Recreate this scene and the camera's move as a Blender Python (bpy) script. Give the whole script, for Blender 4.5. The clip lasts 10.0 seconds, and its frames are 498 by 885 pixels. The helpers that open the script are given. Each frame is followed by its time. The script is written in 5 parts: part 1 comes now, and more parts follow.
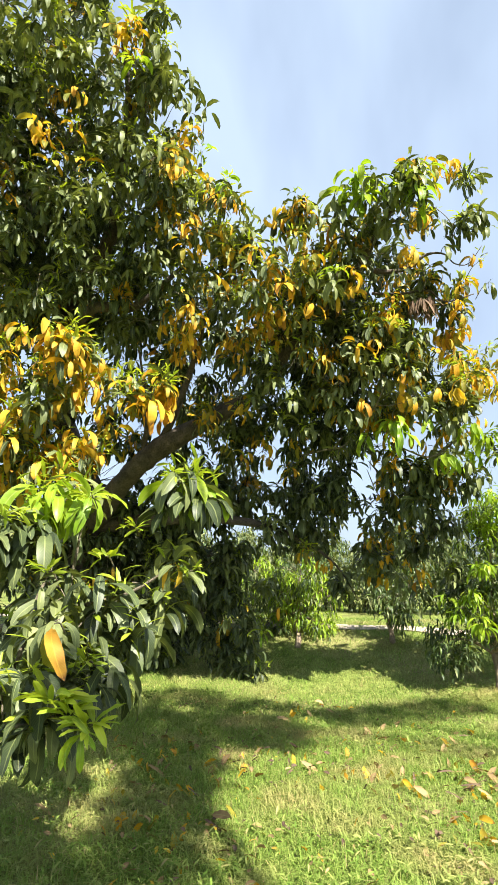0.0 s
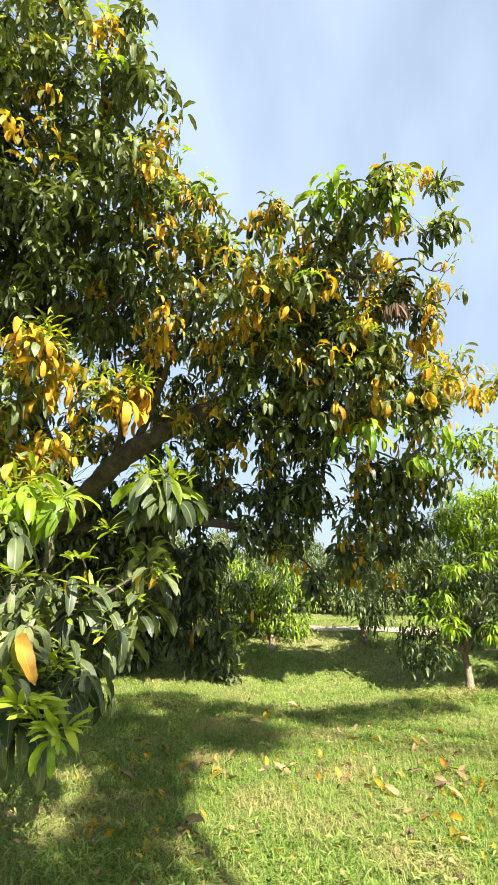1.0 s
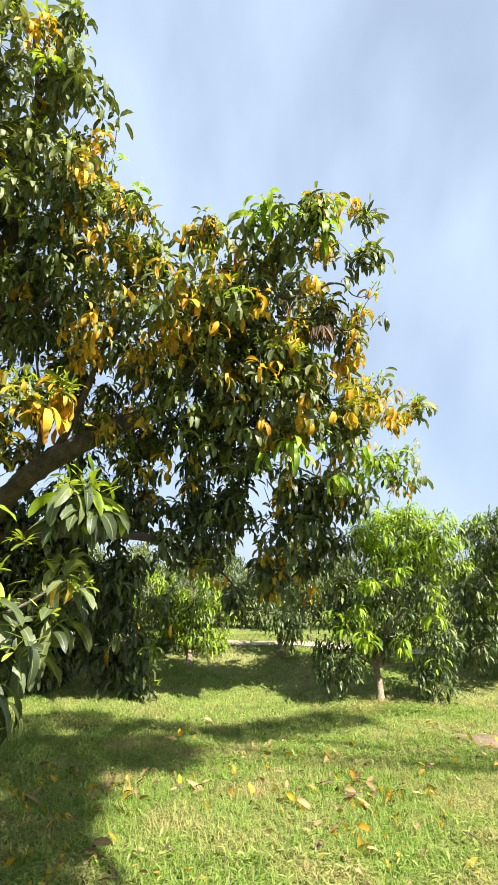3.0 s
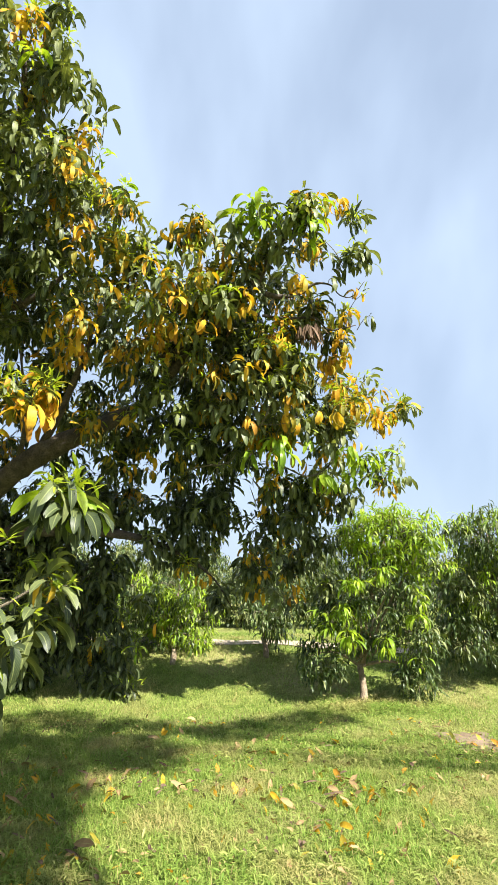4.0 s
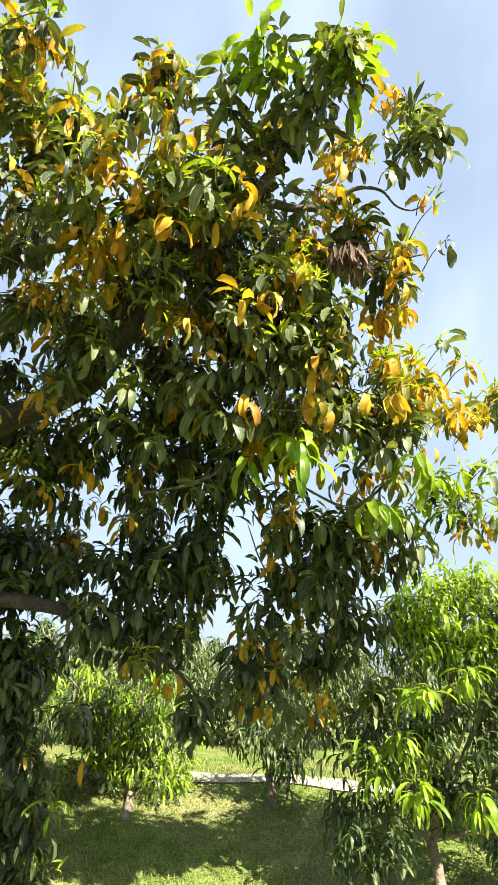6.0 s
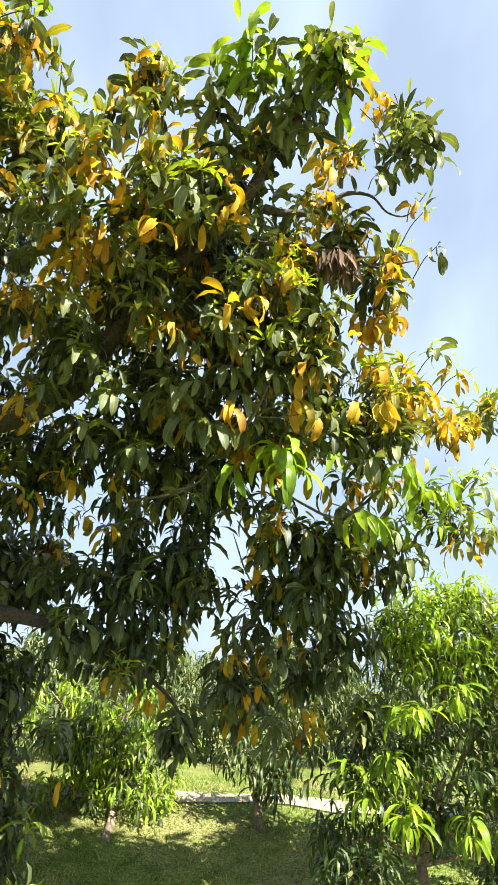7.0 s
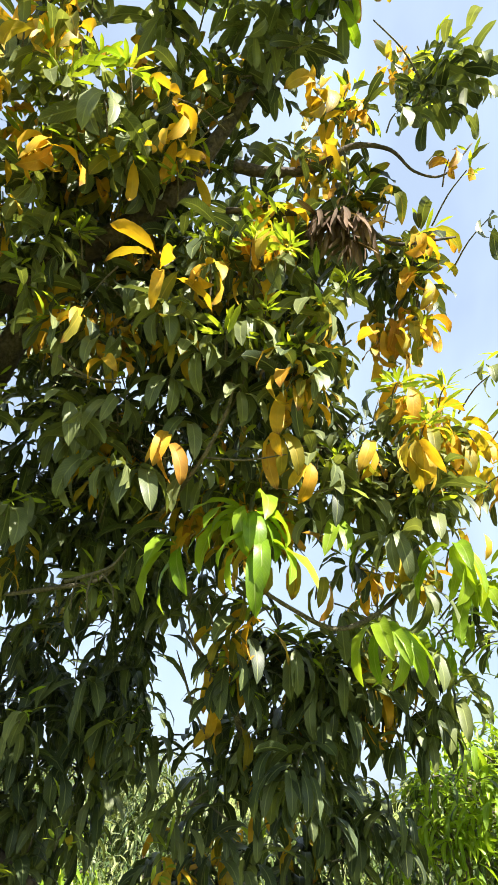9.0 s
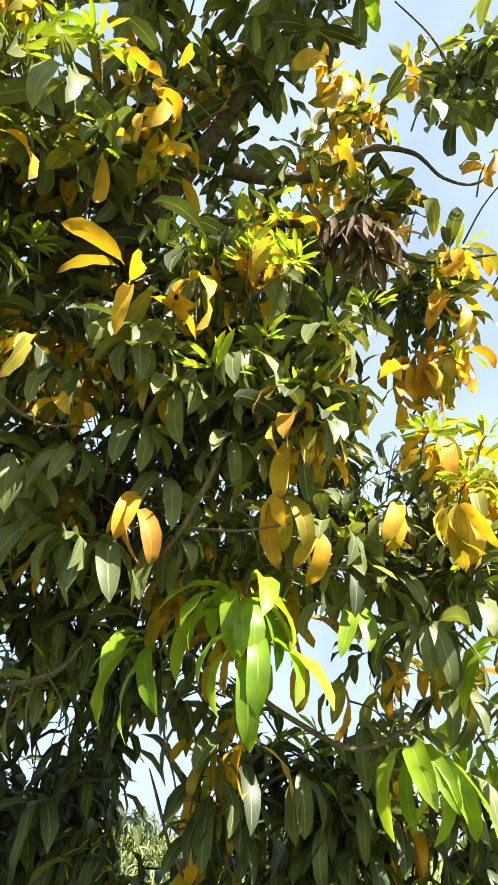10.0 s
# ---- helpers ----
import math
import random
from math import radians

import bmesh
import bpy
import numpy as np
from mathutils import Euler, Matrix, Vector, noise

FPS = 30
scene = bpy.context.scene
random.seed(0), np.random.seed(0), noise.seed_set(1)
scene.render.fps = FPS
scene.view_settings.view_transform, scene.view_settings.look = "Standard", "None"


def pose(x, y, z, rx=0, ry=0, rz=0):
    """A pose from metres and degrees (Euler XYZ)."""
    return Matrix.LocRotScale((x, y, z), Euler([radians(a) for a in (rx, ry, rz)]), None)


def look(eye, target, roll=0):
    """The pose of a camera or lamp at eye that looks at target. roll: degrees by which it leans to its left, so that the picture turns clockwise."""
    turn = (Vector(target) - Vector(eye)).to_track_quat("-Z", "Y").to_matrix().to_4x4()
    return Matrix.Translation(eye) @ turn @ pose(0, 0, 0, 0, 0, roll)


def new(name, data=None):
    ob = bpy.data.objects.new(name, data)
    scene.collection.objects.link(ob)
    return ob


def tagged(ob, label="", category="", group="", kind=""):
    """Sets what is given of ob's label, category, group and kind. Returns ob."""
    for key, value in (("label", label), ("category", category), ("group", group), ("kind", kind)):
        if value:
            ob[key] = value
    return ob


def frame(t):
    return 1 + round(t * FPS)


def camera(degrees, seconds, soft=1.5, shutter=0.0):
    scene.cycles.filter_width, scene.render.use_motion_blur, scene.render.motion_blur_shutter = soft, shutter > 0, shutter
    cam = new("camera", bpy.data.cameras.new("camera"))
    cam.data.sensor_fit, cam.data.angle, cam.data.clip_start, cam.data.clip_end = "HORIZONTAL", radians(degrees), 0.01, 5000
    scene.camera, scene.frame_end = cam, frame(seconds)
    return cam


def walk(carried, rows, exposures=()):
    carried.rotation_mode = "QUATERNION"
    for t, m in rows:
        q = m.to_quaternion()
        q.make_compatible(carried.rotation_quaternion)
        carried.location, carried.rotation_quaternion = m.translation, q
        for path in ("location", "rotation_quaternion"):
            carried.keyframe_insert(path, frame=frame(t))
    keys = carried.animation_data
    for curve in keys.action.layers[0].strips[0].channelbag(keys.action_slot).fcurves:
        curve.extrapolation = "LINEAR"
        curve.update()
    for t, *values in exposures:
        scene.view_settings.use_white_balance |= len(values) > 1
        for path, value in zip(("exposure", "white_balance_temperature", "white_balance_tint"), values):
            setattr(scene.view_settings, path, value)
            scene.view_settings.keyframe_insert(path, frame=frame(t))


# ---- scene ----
# ---- camera ----
cam = camera(47.0, 10.0)
walk(cam, [
    (0.0, pose(0.005, 0.018, 1.453, 102.20, 0.02, 8.72)),
    (0.5, pose(0.005, 0.016, 1.451, 102.23, 0.24, 7.66)),
    (1.0, pose(0.004, 0.015, 1.451, 102.40, 0.28, 6.19)),
    (1.5, pose(0.002, 0.011, 1.451, 102.83, 0.19, 4.24)),
    (2.0, pose(0.000, 0.004, 1.451, 103.33, 0.06, 2.11)),
    (2.5, pose(0.000, 0.000, 1.450, 103.78, -0.00, -0.02)),
    (4.0, pose(-0.001, 0.009, 1.454, 103.64, -0.20, -3.07)),
    (4.5, pose(0.016, 0.910, 1.481, 105.58, -0.10, -3.21)),
    (5.0, pose(0.119, 1.821, 1.516, 108.16, -0.65, -2.64)),
    (5.5, pose(0.173, 2.383, 1.551, 110.26, -1.01, -2.44)),
    (7.0, pose(0.278, 2.700, 1.579, 113.03, -1.50, -3.07)),
    (7.5, pose(0.329, 2.693, 1.588, 113.60, -1.74, -3.29)),
    (8.0, pose(0.441, 3.242, 1.736, 115.95, -2.21, -2.81)),
    (8.5, pose(0.537, 3.588, 1.883, 117.96, -2.79, -2.20)),
    (9.0, pose(0.562, 3.950, 2.026, 121.36, -2.94, -2.70)),
    (9.5, pose(0.571, 4.177, 2.187, 123.61, -3.07, -2.91)),
    (10.0, pose(0.579, 4.304, 2.342, 124.83, -3.31, -2.94)),
], exposures=[(0.0, 1.82), (4.0, 1.74), (5.5, 1.90), (7.5, 1.94), (9.0, 2.01), (10.0, 2.07)])

# ---- sky and sun ----
SUN_FROM = Vector((0.54, -0.52, 0.75)).normalized()
sky_world = bpy.data.worlds.new("sky")
scene.world = sky_world
sky_world.use_nodes = True
wn, wl = sky_world.node_tree.nodes, sky_world.node_tree.links
wn.clear()
sky = wn.new("ShaderNodeTexSky")
sky.sky_type, sky.sun_disc = "NISHITA", False
sky.sun_elevation = math.asin(SUN_FROM.z)
sky.sun_rotation = math.atan2(SUN_FROM.x, SUN_FROM.y)
sky.air_density, sky.dust_density, sky.ozone_density = 1.0, 2.0, 2.0
coord = wn.new("ShaderNodeTexCoord")
stretch = wn.new("ShaderNodeMapping")
stretch.inputs["Scale"].default_value = (2.2, 1.0, 1.0)
stretch.inputs["Rotation"].default_value = (0.3, 0.5, 0.6)
cloud = wn.new("ShaderNodeTexNoise")
cloud.inputs["Scale"].default_value, cloud.inputs["Detail"].default_value = 2.3, 4.0
cloud.inputs["Roughness"].default_value = 0.45
ramp = wn.new("ShaderNodeValToRGB")
ramp.color_ramp.elements[0].position, ramp.color_ramp.elements[1].position = 0.36, 0.66
mixer = wn.new("ShaderNodeMix")
mixer.data_type = "RGBA"
mixer.inputs[7].default_value = (5.3, 6.5, 8.3, 1)
haze = wn.new("ShaderNodeMath")
haze.operation, haze.inputs[1].default_value, haze.inputs[2].default_value = "MULTIPLY_ADD", 0.30, 0.56
back = wn.new("ShaderNodeBackground")
back.inputs["Strength"].default_value = 0.043
sky_out = wn.new("ShaderNodeOutputWorld")
wl.new(coord.outputs["Generated"], stretch.inputs["Vector"])
wl.new(stretch.outputs["Vector"], cloud.inputs["Vector"])
wl.new(cloud.outputs["Fac"], ramp.inputs["Fac"])
wl.new(ramp.outputs["Color"], haze.inputs[0])
wl.new(haze.outputs["Value"], mixer.inputs[0])
wl.new(sky.outputs["Color"], mixer.inputs[6])
wl.new(mixer.outputs[2], back.inputs["Color"])
wl.new(back.outputs["Background"], sky_out.inputs["Surface"])
sun = new("sun", bpy.data.lights.new("sun", "SUN"))
sun.data.energy, sun.data.angle, sun.data.color = 5.0, radians(0.6), (1.0, 0.95, 0.86)
sun.matrix_world = look(SUN_FROM * 30, (0, 0, 0))


# ---- materials ----
def material(name):
    m = bpy.data.materials.new(name)
    m.use_nodes = True
    return m, m.node_tree.nodes, m.node_tree.links, m.node_tree.nodes["Principled BSDF"]


def ramp_node(n, stops):
    r = n.new("ShaderNodeValToRGB")
    e = r.color_ramp.elements
    while len(e) < len(stops):
        e.new(0.5)
    for el, (p, c) in zip(e, stops):
        el.position, el.color = p, (*c, 1)
    return r


def mix_rgb(n, l, fac, a, b, mode="MIX"):
    m = n.new("ShaderNodeMix")
    m.data_type, m.blend_type = "RGBA", mode
    for sock, v in ((0, fac), (6, a), (7, b)):
        if hasattr(v, "links"):
            l.new(v, m.inputs[sock])
        else:
            m.inputs[sock].default_value = v if sock == 0 else (*v, 1)
    return m.outputs[2]


def leaf_material(name, stops, single=False, tip=None, tip_at=0.8, rough=0.38, through_light=0.3, vein=(0.5, 0.55, 0.2)):
    """Leaf blade: colour by leaf, blotches, a pale midrib with side veins, and light shining through."""
    m, n, l, b = material(name)
    kind_is_dry = rough > 0.7
    if single:
        pick = n.new("ShaderNodeObjectInfo").outputs["Random"]
    else:
        pick = n.new("ShaderNodeNewGeometry").outputs["Random Per Island"]
    base = ramp_node(n, stops)
    l.new(pick, base.inputs["Fac"])
    colour = base.outputs["Color"]
    uv = n.new("ShaderNodeUVMap").outputs["UV"]
    sep = n.new("ShaderNodeSeparateXYZ")
    l.new(uv, sep.inputs[0])
    place = n.new("ShaderNodeTexCoord").outputs["Object"]
    blotch = n.new("ShaderNodeTexNoise")
    blotch.inputs["Scale"].default_value, blotch.inputs["Detail"].default_value = 14, 3
    l.new(place, blotch.inputs["Vector"])
    shade = ramp_node(n, [(0.3, (0.72, 0.72, 0.72)), (0.7, (1.25, 1.2, 1.1))])
    l.new(blotch.outputs["Fac"], shade.inputs["Fac"])
    colour = mix_rgb(n, l, 1.0, colour, shade.outputs["Color"], "MULTIPLY")
    if tip:
        wob = n.new("ShaderNodeMath")
        wob.operation = "MULTIPLY_ADD"
        wob.inputs[1].default_value = 0.5
        l.new(blotch.outputs["Fac"], wob.inputs[0])
        l.new(sep.outputs["X"], wob.inputs[2])
        band = ramp_node(n, [(tip_at, (0, 0, 0)), (min(tip_at + 0.18, 1), (1, 1, 1))])
        half = n.new("ShaderNodeMath")
        half.operation, half.inputs[1].default_value = "MULTIPLY", 0.8
        l.new(wob.outputs[0], half.inputs[0])
        l.new(half.outputs[0], band.inputs["Fac"])
        colour = mix_rgb(n, l, band.outputs["Color"], colour, tip)
    mid = n.new("ShaderNodeMath")
    mid.operation = "ABSOLUTE"
    off = n.new("ShaderNodeMath")
    off.operation, off.inputs[1].default_value = "SUBTRACT", 0.5
    l.new(sep.outputs["Y"], off.inputs[0])
    l.new(off.outputs[0], mid.inputs[0])
    rib = ramp_node(n, [(0.02, (1, 1, 1)), (0.055, (0, 0, 0))])
    l.new(mid.outputs[0], rib.inputs["Fac"])
    side = n.new("ShaderNodeMath")
    side.operation, side.inputs[1].default_value = "MULTIPLY_ADD", -0.35
    l.new(mid.outputs[0], side.inputs[0])
    l.new(sep.outputs["X"], side.inputs[2])
    wave = n.new("ShaderNodeMath")
    wave.operation, wave.inputs[1].default_value = "MULTIPLY", 105.0
    l.new(side.outputs[0], wave.inputs[0])
    sine = n.new("ShaderNodeMath")
    sine.operation = "SINE"
    l.new(wave.outputs[0], sine.inputs[0])
    veins = ramp_node(n, [(0.75, (0, 0, 0)), (1.0, (0.35, 0.35, 0.35))])
    l.new(sine.outputs[0], veins.inputs["Fac"])
    both = mix_rgb(n, l, 1.0, rib.outputs["Color"], veins.outputs["Color"], "LIGHTEN")
    soft = n.new("ShaderNodeMath")
    soft.operation, soft.inputs[1].default_value = "MULTIPLY", 0.36
    l.new(both, soft.inputs[0])
    colour = mix_rgb(n, l, soft.outputs[0], colour, vein)
    l.new(colour, b.inputs["Base Color"])
    b.inputs["Roughness"].default_value = rough
    b.inputs["Specular IOR Level"].default_value = 0.08 if kind_is_dry else 0.22 if tip else 0.34
    bump = n.new("ShaderNodeBump")
    bump.inputs["Strength"].default_value, bump.inputs["Distance"].default_value = 0.2, 0.004
    l.new(both, bump.inputs["Height"])
    l.new(bump.outputs["Normal"], b.inputs["Normal"])
    glow = n.new("ShaderNodeBsdfTranslucent")
    l.new(mix_rgb(n, l, 1.0, colour, (1.5, 1.45, 0.5), "MULTIPLY"), glow.inputs["Color"])
    mix = n.new("ShaderNodeMixShader")
    mix.inputs[0].default_value = through_light
    l.new(b.outputs[0], mix.inputs[1])
    l.new(glow.outputs[0], mix.inputs[2])
    l.new(mix.outputs[0], n["Material Output"].inputs["Surface"])
    return m


GREEN = [(0.0, (0.022, 0.034, 0.016)), (0.5, (0.056, 0.080, 0.034)), (1.0, (0.116, 0.142, 0.052))]
YELLOW = [(0.0, (0.130, 0.155, 0.030)), (0.2, (0.280, 0.250, 0.036)), (0.38, (0.540, 0.365, 0.036)), (0.8, (0.600, 0.340, 0.028)), (1.0, (0.420, 0.205, 0.034))]
LIME = [(0.0, (0.150, 0.270, 0.018)), (1.0, (0.290, 0.400, 0.028))]
SPROUT = [(0.0, (0.210, 0.310, 0.028)), (1.0, (0.370, 0.440, 0.042))]
DEAD = [(0.0, (0.070, 0.046, 0.032)), (1.0, (0.180, 0.125, 0.090))]
YOUNG = [(0.0, (0.026, 0.049, 0.019)), (0.6, (0.052, 0.089, 0.028)), (1.0, (0.096, 0.148, 0.037))]
MIDGREEN = [(0.0, (0.096, 0.126, 0.054)), (1.0, (0.185, 0.212, 0.084))]
TAN = [(0.0, (0.210, 0.135, 0.070)), (1.0, (0.370, 0.255, 0.140))]
BROWN_TIP = (0.163, 0.074, 0.022)
LEAF = {}
for kind, stops, tip, rough, lit in (
        ("green", GREEN, None, 0.46, 0.16), ("yellow", YELLOW, BROWN_TIP, 0.5, 0.34), ("lime", LIME, None, 0.36, 0.4),
        ("sprout", SPROUT, None, 0.4, 0.4), ("dead", DEAD, None, 0.75, 0.15), ("young", YOUNG, None, 0.36, 0.25),
        ("tan", TAN, None, 0.8, 0.15), ("midgreen", MIDGREEN, None, 0.46, 0.26)):
    rib = (0.600, 0.416, 0.064) if kind == "yellow" else (0.240, 0.192, 0.144) if kind == "dead" else (0.400, 0.440, 0.160)
    LEAF[kind] = leaf_material(kind + "_leaf", stops, False, tip, 0.86, rough, lit, rib)
    LEAF[kind + "_single"] = leaf_material(kind + "_single_leaf", stops, True, tip, 0.86, rough, lit, rib)


def bark_material(name, light, dark, scale=1.0):
    m, n, l, b = material(name)
    place = n.new("ShaderNodeTexCoord").outputs["Object"]
    big = n.new("ShaderNodeTexNoise")
    big.inputs["Scale"].default_value, big.inputs["Detail"].default_value = 9 * scale, 6
    fine = n.new("ShaderNodeTexNoise")
    fine.inputs["Scale"].default_value, fine.inputs["Detail"].default_value = 60 * scale, 5
    for t in (big, fine):
        l.new(place, t.inputs["Vector"])
    r = ramp_node(n, [(0.3, dark), (0.7, light)])
    l.new(big.outputs["Fac"], r.inputs["Fac"])
    speck = ramp_node(n, [(0.35, (0.55, 0.55, 0.55)), (0.6, (1.1, 1.1, 1.1))])
    l.new(fine.outputs["Fac"], speck.inputs["Fac"])
    l.new(mix_rgb(n, l, 1.0, r.outputs["Color"], speck.outputs["Color"], "MULTIPLY"), b.inputs["Base Color"])
    b.inputs["Roughness"].default_value = 0.9
    bump = n.new("ShaderNodeBump")
    bump.inputs["Strength"].default_value, bump.inputs["Distance"].default_value = 0.8, 0.012
    l.new(fine.outputs["Fac"], bump.inputs["Height"])
    l.new(bump.outputs["Normal"], b.inputs["Normal"])
    return m


BARK = bark_material("mango_bark", (0.120, 0.092, 0.072), (0.042, 0.033, 0.028))
TWIG = bark_material("twig_bark", (0.203, 0.172, 0.117), (0.094, 0.078, 0.047), 2.0)
PALE = bark_material("young_bark", (0.328, 0.257, 0.172), (0.187, 0.133, 0.086), 1.5)


def ground_material():
    m, n, l, b = material("meadow_soil")
    place = n.new("ShaderNodeNewGeometry").outputs["Position"]
    def noise_tex(scale, detail=4.0):
        t = n.new("ShaderNodeTexNoise")
        t.inputs["Scale"].default_value, t.inputs["Detail"].default_value = scale, detail
        l.new(place, t.inputs["Vector"])
        return t.outputs["Fac"]
    big, mid, fine = noise_tex(0.7), noise_tex(5.0, 5), noise_tex(55.0, 6)
    grass = ramp_node(n, [(0.35, (0.120, 0.165, 0.030)), (0.65, (0.220, 0.260, 0.065))])
    l.new(mid, grass.inputs["Fac"])
    straw = ramp_node(n, [(0.48, (0, 0, 0)), (0.72, (0.75, 0.75, 0.75))])
    l.new(big, straw.inputs["Fac"])
    c = mix_rgb(n, l, straw.outputs["Color"], grass.outputs["Color"], (0.330, 0.270, 0.130))
    speck = ramp_node(n, [(0.3, (0.45, 0.45, 0.45)), (0.7, (1.3, 1.3, 1.3))])
    l.new(fine, speck.inputs["Fac"])
    c = mix_rgb(n, l, 1.0, c, speck.outputs["Color"], "MULTIPLY")
    l.new(c, b.inputs["Base Color"])
    b.inputs["Roughness"].default_value = 0.95
    b.inputs["Specular IOR Level"].default_value = 0.1
    bump = n.new("ShaderNodeBump")
    bump.inputs["Strength"].default_value, bump.inputs["Distance"].default_value = 1.0, 0.03
    l.new(fine, bump.inputs["Height"])
    l.new(bump.outputs["Normal"], b.inputs["Normal"])
    return m


def grass_material():
    m, n, l, b = material("grass_blade")
    geo = n.new("ShaderNodeNewGeometry")
    patch = n.new("ShaderNodeTexNoise")
    patch.inputs["Scale"].default_value, patch.inputs["Detail"].default_value = 1.7, 6
    l.new(geo.outputs["Position"], patch.inputs["Vector"])
    green = ramp_node(n, [(0.0, (0.120, 0.210, 0.030)), (0.6, (0.235, 0.330, 0.060)), (0.92, (0.320, 0.380, 0.100)), (1.0, (0.400, 0.330, 0.140))])
    l.new(geo.outputs["Random Per Island"], green.inputs["Fac"])
    dry = ramp_node(n, [(0.48, (0, 0, 0)), (0.68, (0.8, 0.8, 0.8))])
    l.new(patch.outputs["Fac"], dry.inputs["Fac"])
    c = mix_rgb(n, l, dry.outputs["Color"], green.outputs["Color"], (0.430, 0.350, 0.150))
    l.new(c, b.inputs["Base Color"])
    b.inputs["Roughness"].default_value = 0.7
    b.inputs["Specular IOR Level"].default_value = 0.2
    glow = n.new("ShaderNodeBsdfTranslucent")
    l.new(c, glow.inputs["Color"])
    mix = n.new("ShaderNodeMixShader")
    mix.inputs[0].default_value = 0.35
    l.new(b.outputs[0], mix.inputs[1])
    l.new(glow.outputs[0], mix.inputs[2])
    l.new(mix.outputs[0], n["Material Output"].inputs["Surface"])
    return m


def dirt_material(name, light, dark):
    m, n, l, b = material(name)
    place = n.new("ShaderNodeNewGeometry").outputs["Position"]
    t = n.new("ShaderNodeTexNoise")
    t.inputs["Scale"].default_value, t.inputs["Detail"].default_value = 6, 8
    l.new(place, t.inputs["Vector"])
    r = ramp_node(n, [(0.3, dark), (0.7, light)])
    l.new(t.outputs["Fac"], r.inputs["Fac"])
    l.new(r.outputs["Color"], b.inputs["Base Color"])
    b.inputs["Roughness"].default_value = 0.95
    return m


SOIL, GRASS = ground_material(), grass_material()
EARTH = dirt_material("bare_earth", (0.257, 0.187, 0.125), (0.125, 0.086, 0.055))
TRACK = dirt_material("dirt_track", (0.420, 0.350, 0.270), (0.300, 0.240, 0.180))


# ---- mesh helpers ----
def ground_z(y):
    u = np.clip((y - 7.1) / 2.8, 0, 1)
    return 0.56 * u * u * (3 - 2 * u)


def mesh_object(name, verts, faces, mat, parent=None, uvs=None, smooth=True):
    me = bpy.data.meshes.new(name)
    me.from_pydata(verts, [], faces)
    if uvs is not None:
        layer = me.uv_layers.new(name="UVMap")
        loops = np.zeros(len(me.loops), dtype=np.int32)
        me.loops.foreach_get("vertex_index", loops)
        layer.data.foreach_set("uv", np.asarray(uvs, dtype=np.float32)[loops].ravel())
    if smooth:
        me.polygons.foreach_set("use_smooth", np.ones(len(me.polygons), dtype=bool))
    me.materials.append(mat)
    me.update()
    ob = new(name, me)
    if parent is not None:
        ob.parent = parent
    return ob


STATIONS = np.array([0.0, 0.06, 0.14, 0.27, 0.42, 0.58, 0.74, 0.88, 1.0])
WIDTHS = np.array([0.06, 0.07, 0.50, 0.82, 0.97, 1.0, 0.90, 0.60, 0.05])
COARSE = np.array([0, 2, 4, 6, 8])


def leaf_verts(rng, base, azim, elev, length, width, bend, fold, roll, coarse=False):
    """Arrays of leaves: base points (n, 3), heading and rise in radians, bend of the midrib, v-fold and roll of the blade."""
    along, widths = (STATIONS[COARSE], WIDTHS[COARSE]) if coarse else (STATIONS, WIDTHS)
    n, s = len(azim), len(along)
    ang = elev[:, None] - bend[:, None] * along[None, :] ** 0.75
    step = np.diff(along, prepend=0)[None, :] * length[:, None]
    run, rise = np.cumsum(np.cos(ang) * step, 1), np.cumsum(np.sin(ang) * step, 1)
    ch, sh = np.cos(azim)[:, None], np.sin(azim)[:, None]
    mid = np.stack((run * ch, run * sh, rise), -1) + base[:, None, :]
    normal = np.stack((-np.sin(ang) * ch, -np.sin(ang) * sh, np.cos(ang)), -1)
    side = np.stack((-sh + 0 * ang, ch + 0 * ang, 0 * ang), -1)
    tw = roll[:, None, None] * np.linspace(0.3, 1.2, s)[None, :, None]
    side2 = side * np.cos(tw) + normal * np.sin(tw)
    norm2 = normal * np.cos(tw) - side * np.sin(tw)
    w = (widths[None, :] * width[:, None] * 0.5)[..., None]
    wavy = 0.07 * width[:, None, None] * np.sin(along[None, :, None] * 17 + rng.uniform(0, 6, (n, 1, 1)))
    lift = w * np.tan(fold)[:, None, None]
    left = mid - side2 * w + norm2 * (lift + wavy * (w > 0.004))
    right = mid + side2 * w + norm2 * (lift - wavy * (w > 0.004))
    return np.stack((left, mid, right), 2).reshape(n, s * 3, 3)


def leaf_faces(stations):
    out = []
    for i in range(stations - 1):
        for j in (0, 1):
            a = i * 3 + j
            out.append((a, a + 1, a + 4, a + 3))
    return np.array(out)


LEAF_FACES, COARSE_FACES = leaf_faces(9), leaf_faces(5)
LEAF_UV = np.array([(x, y) for x in STATIONS for y in (0.0, 0.5, 1.0)])
COARSE_UV = np.array([(x, y) for x in STATIONS[COARSE] for y in (0.0, 0.5, 1.0)])
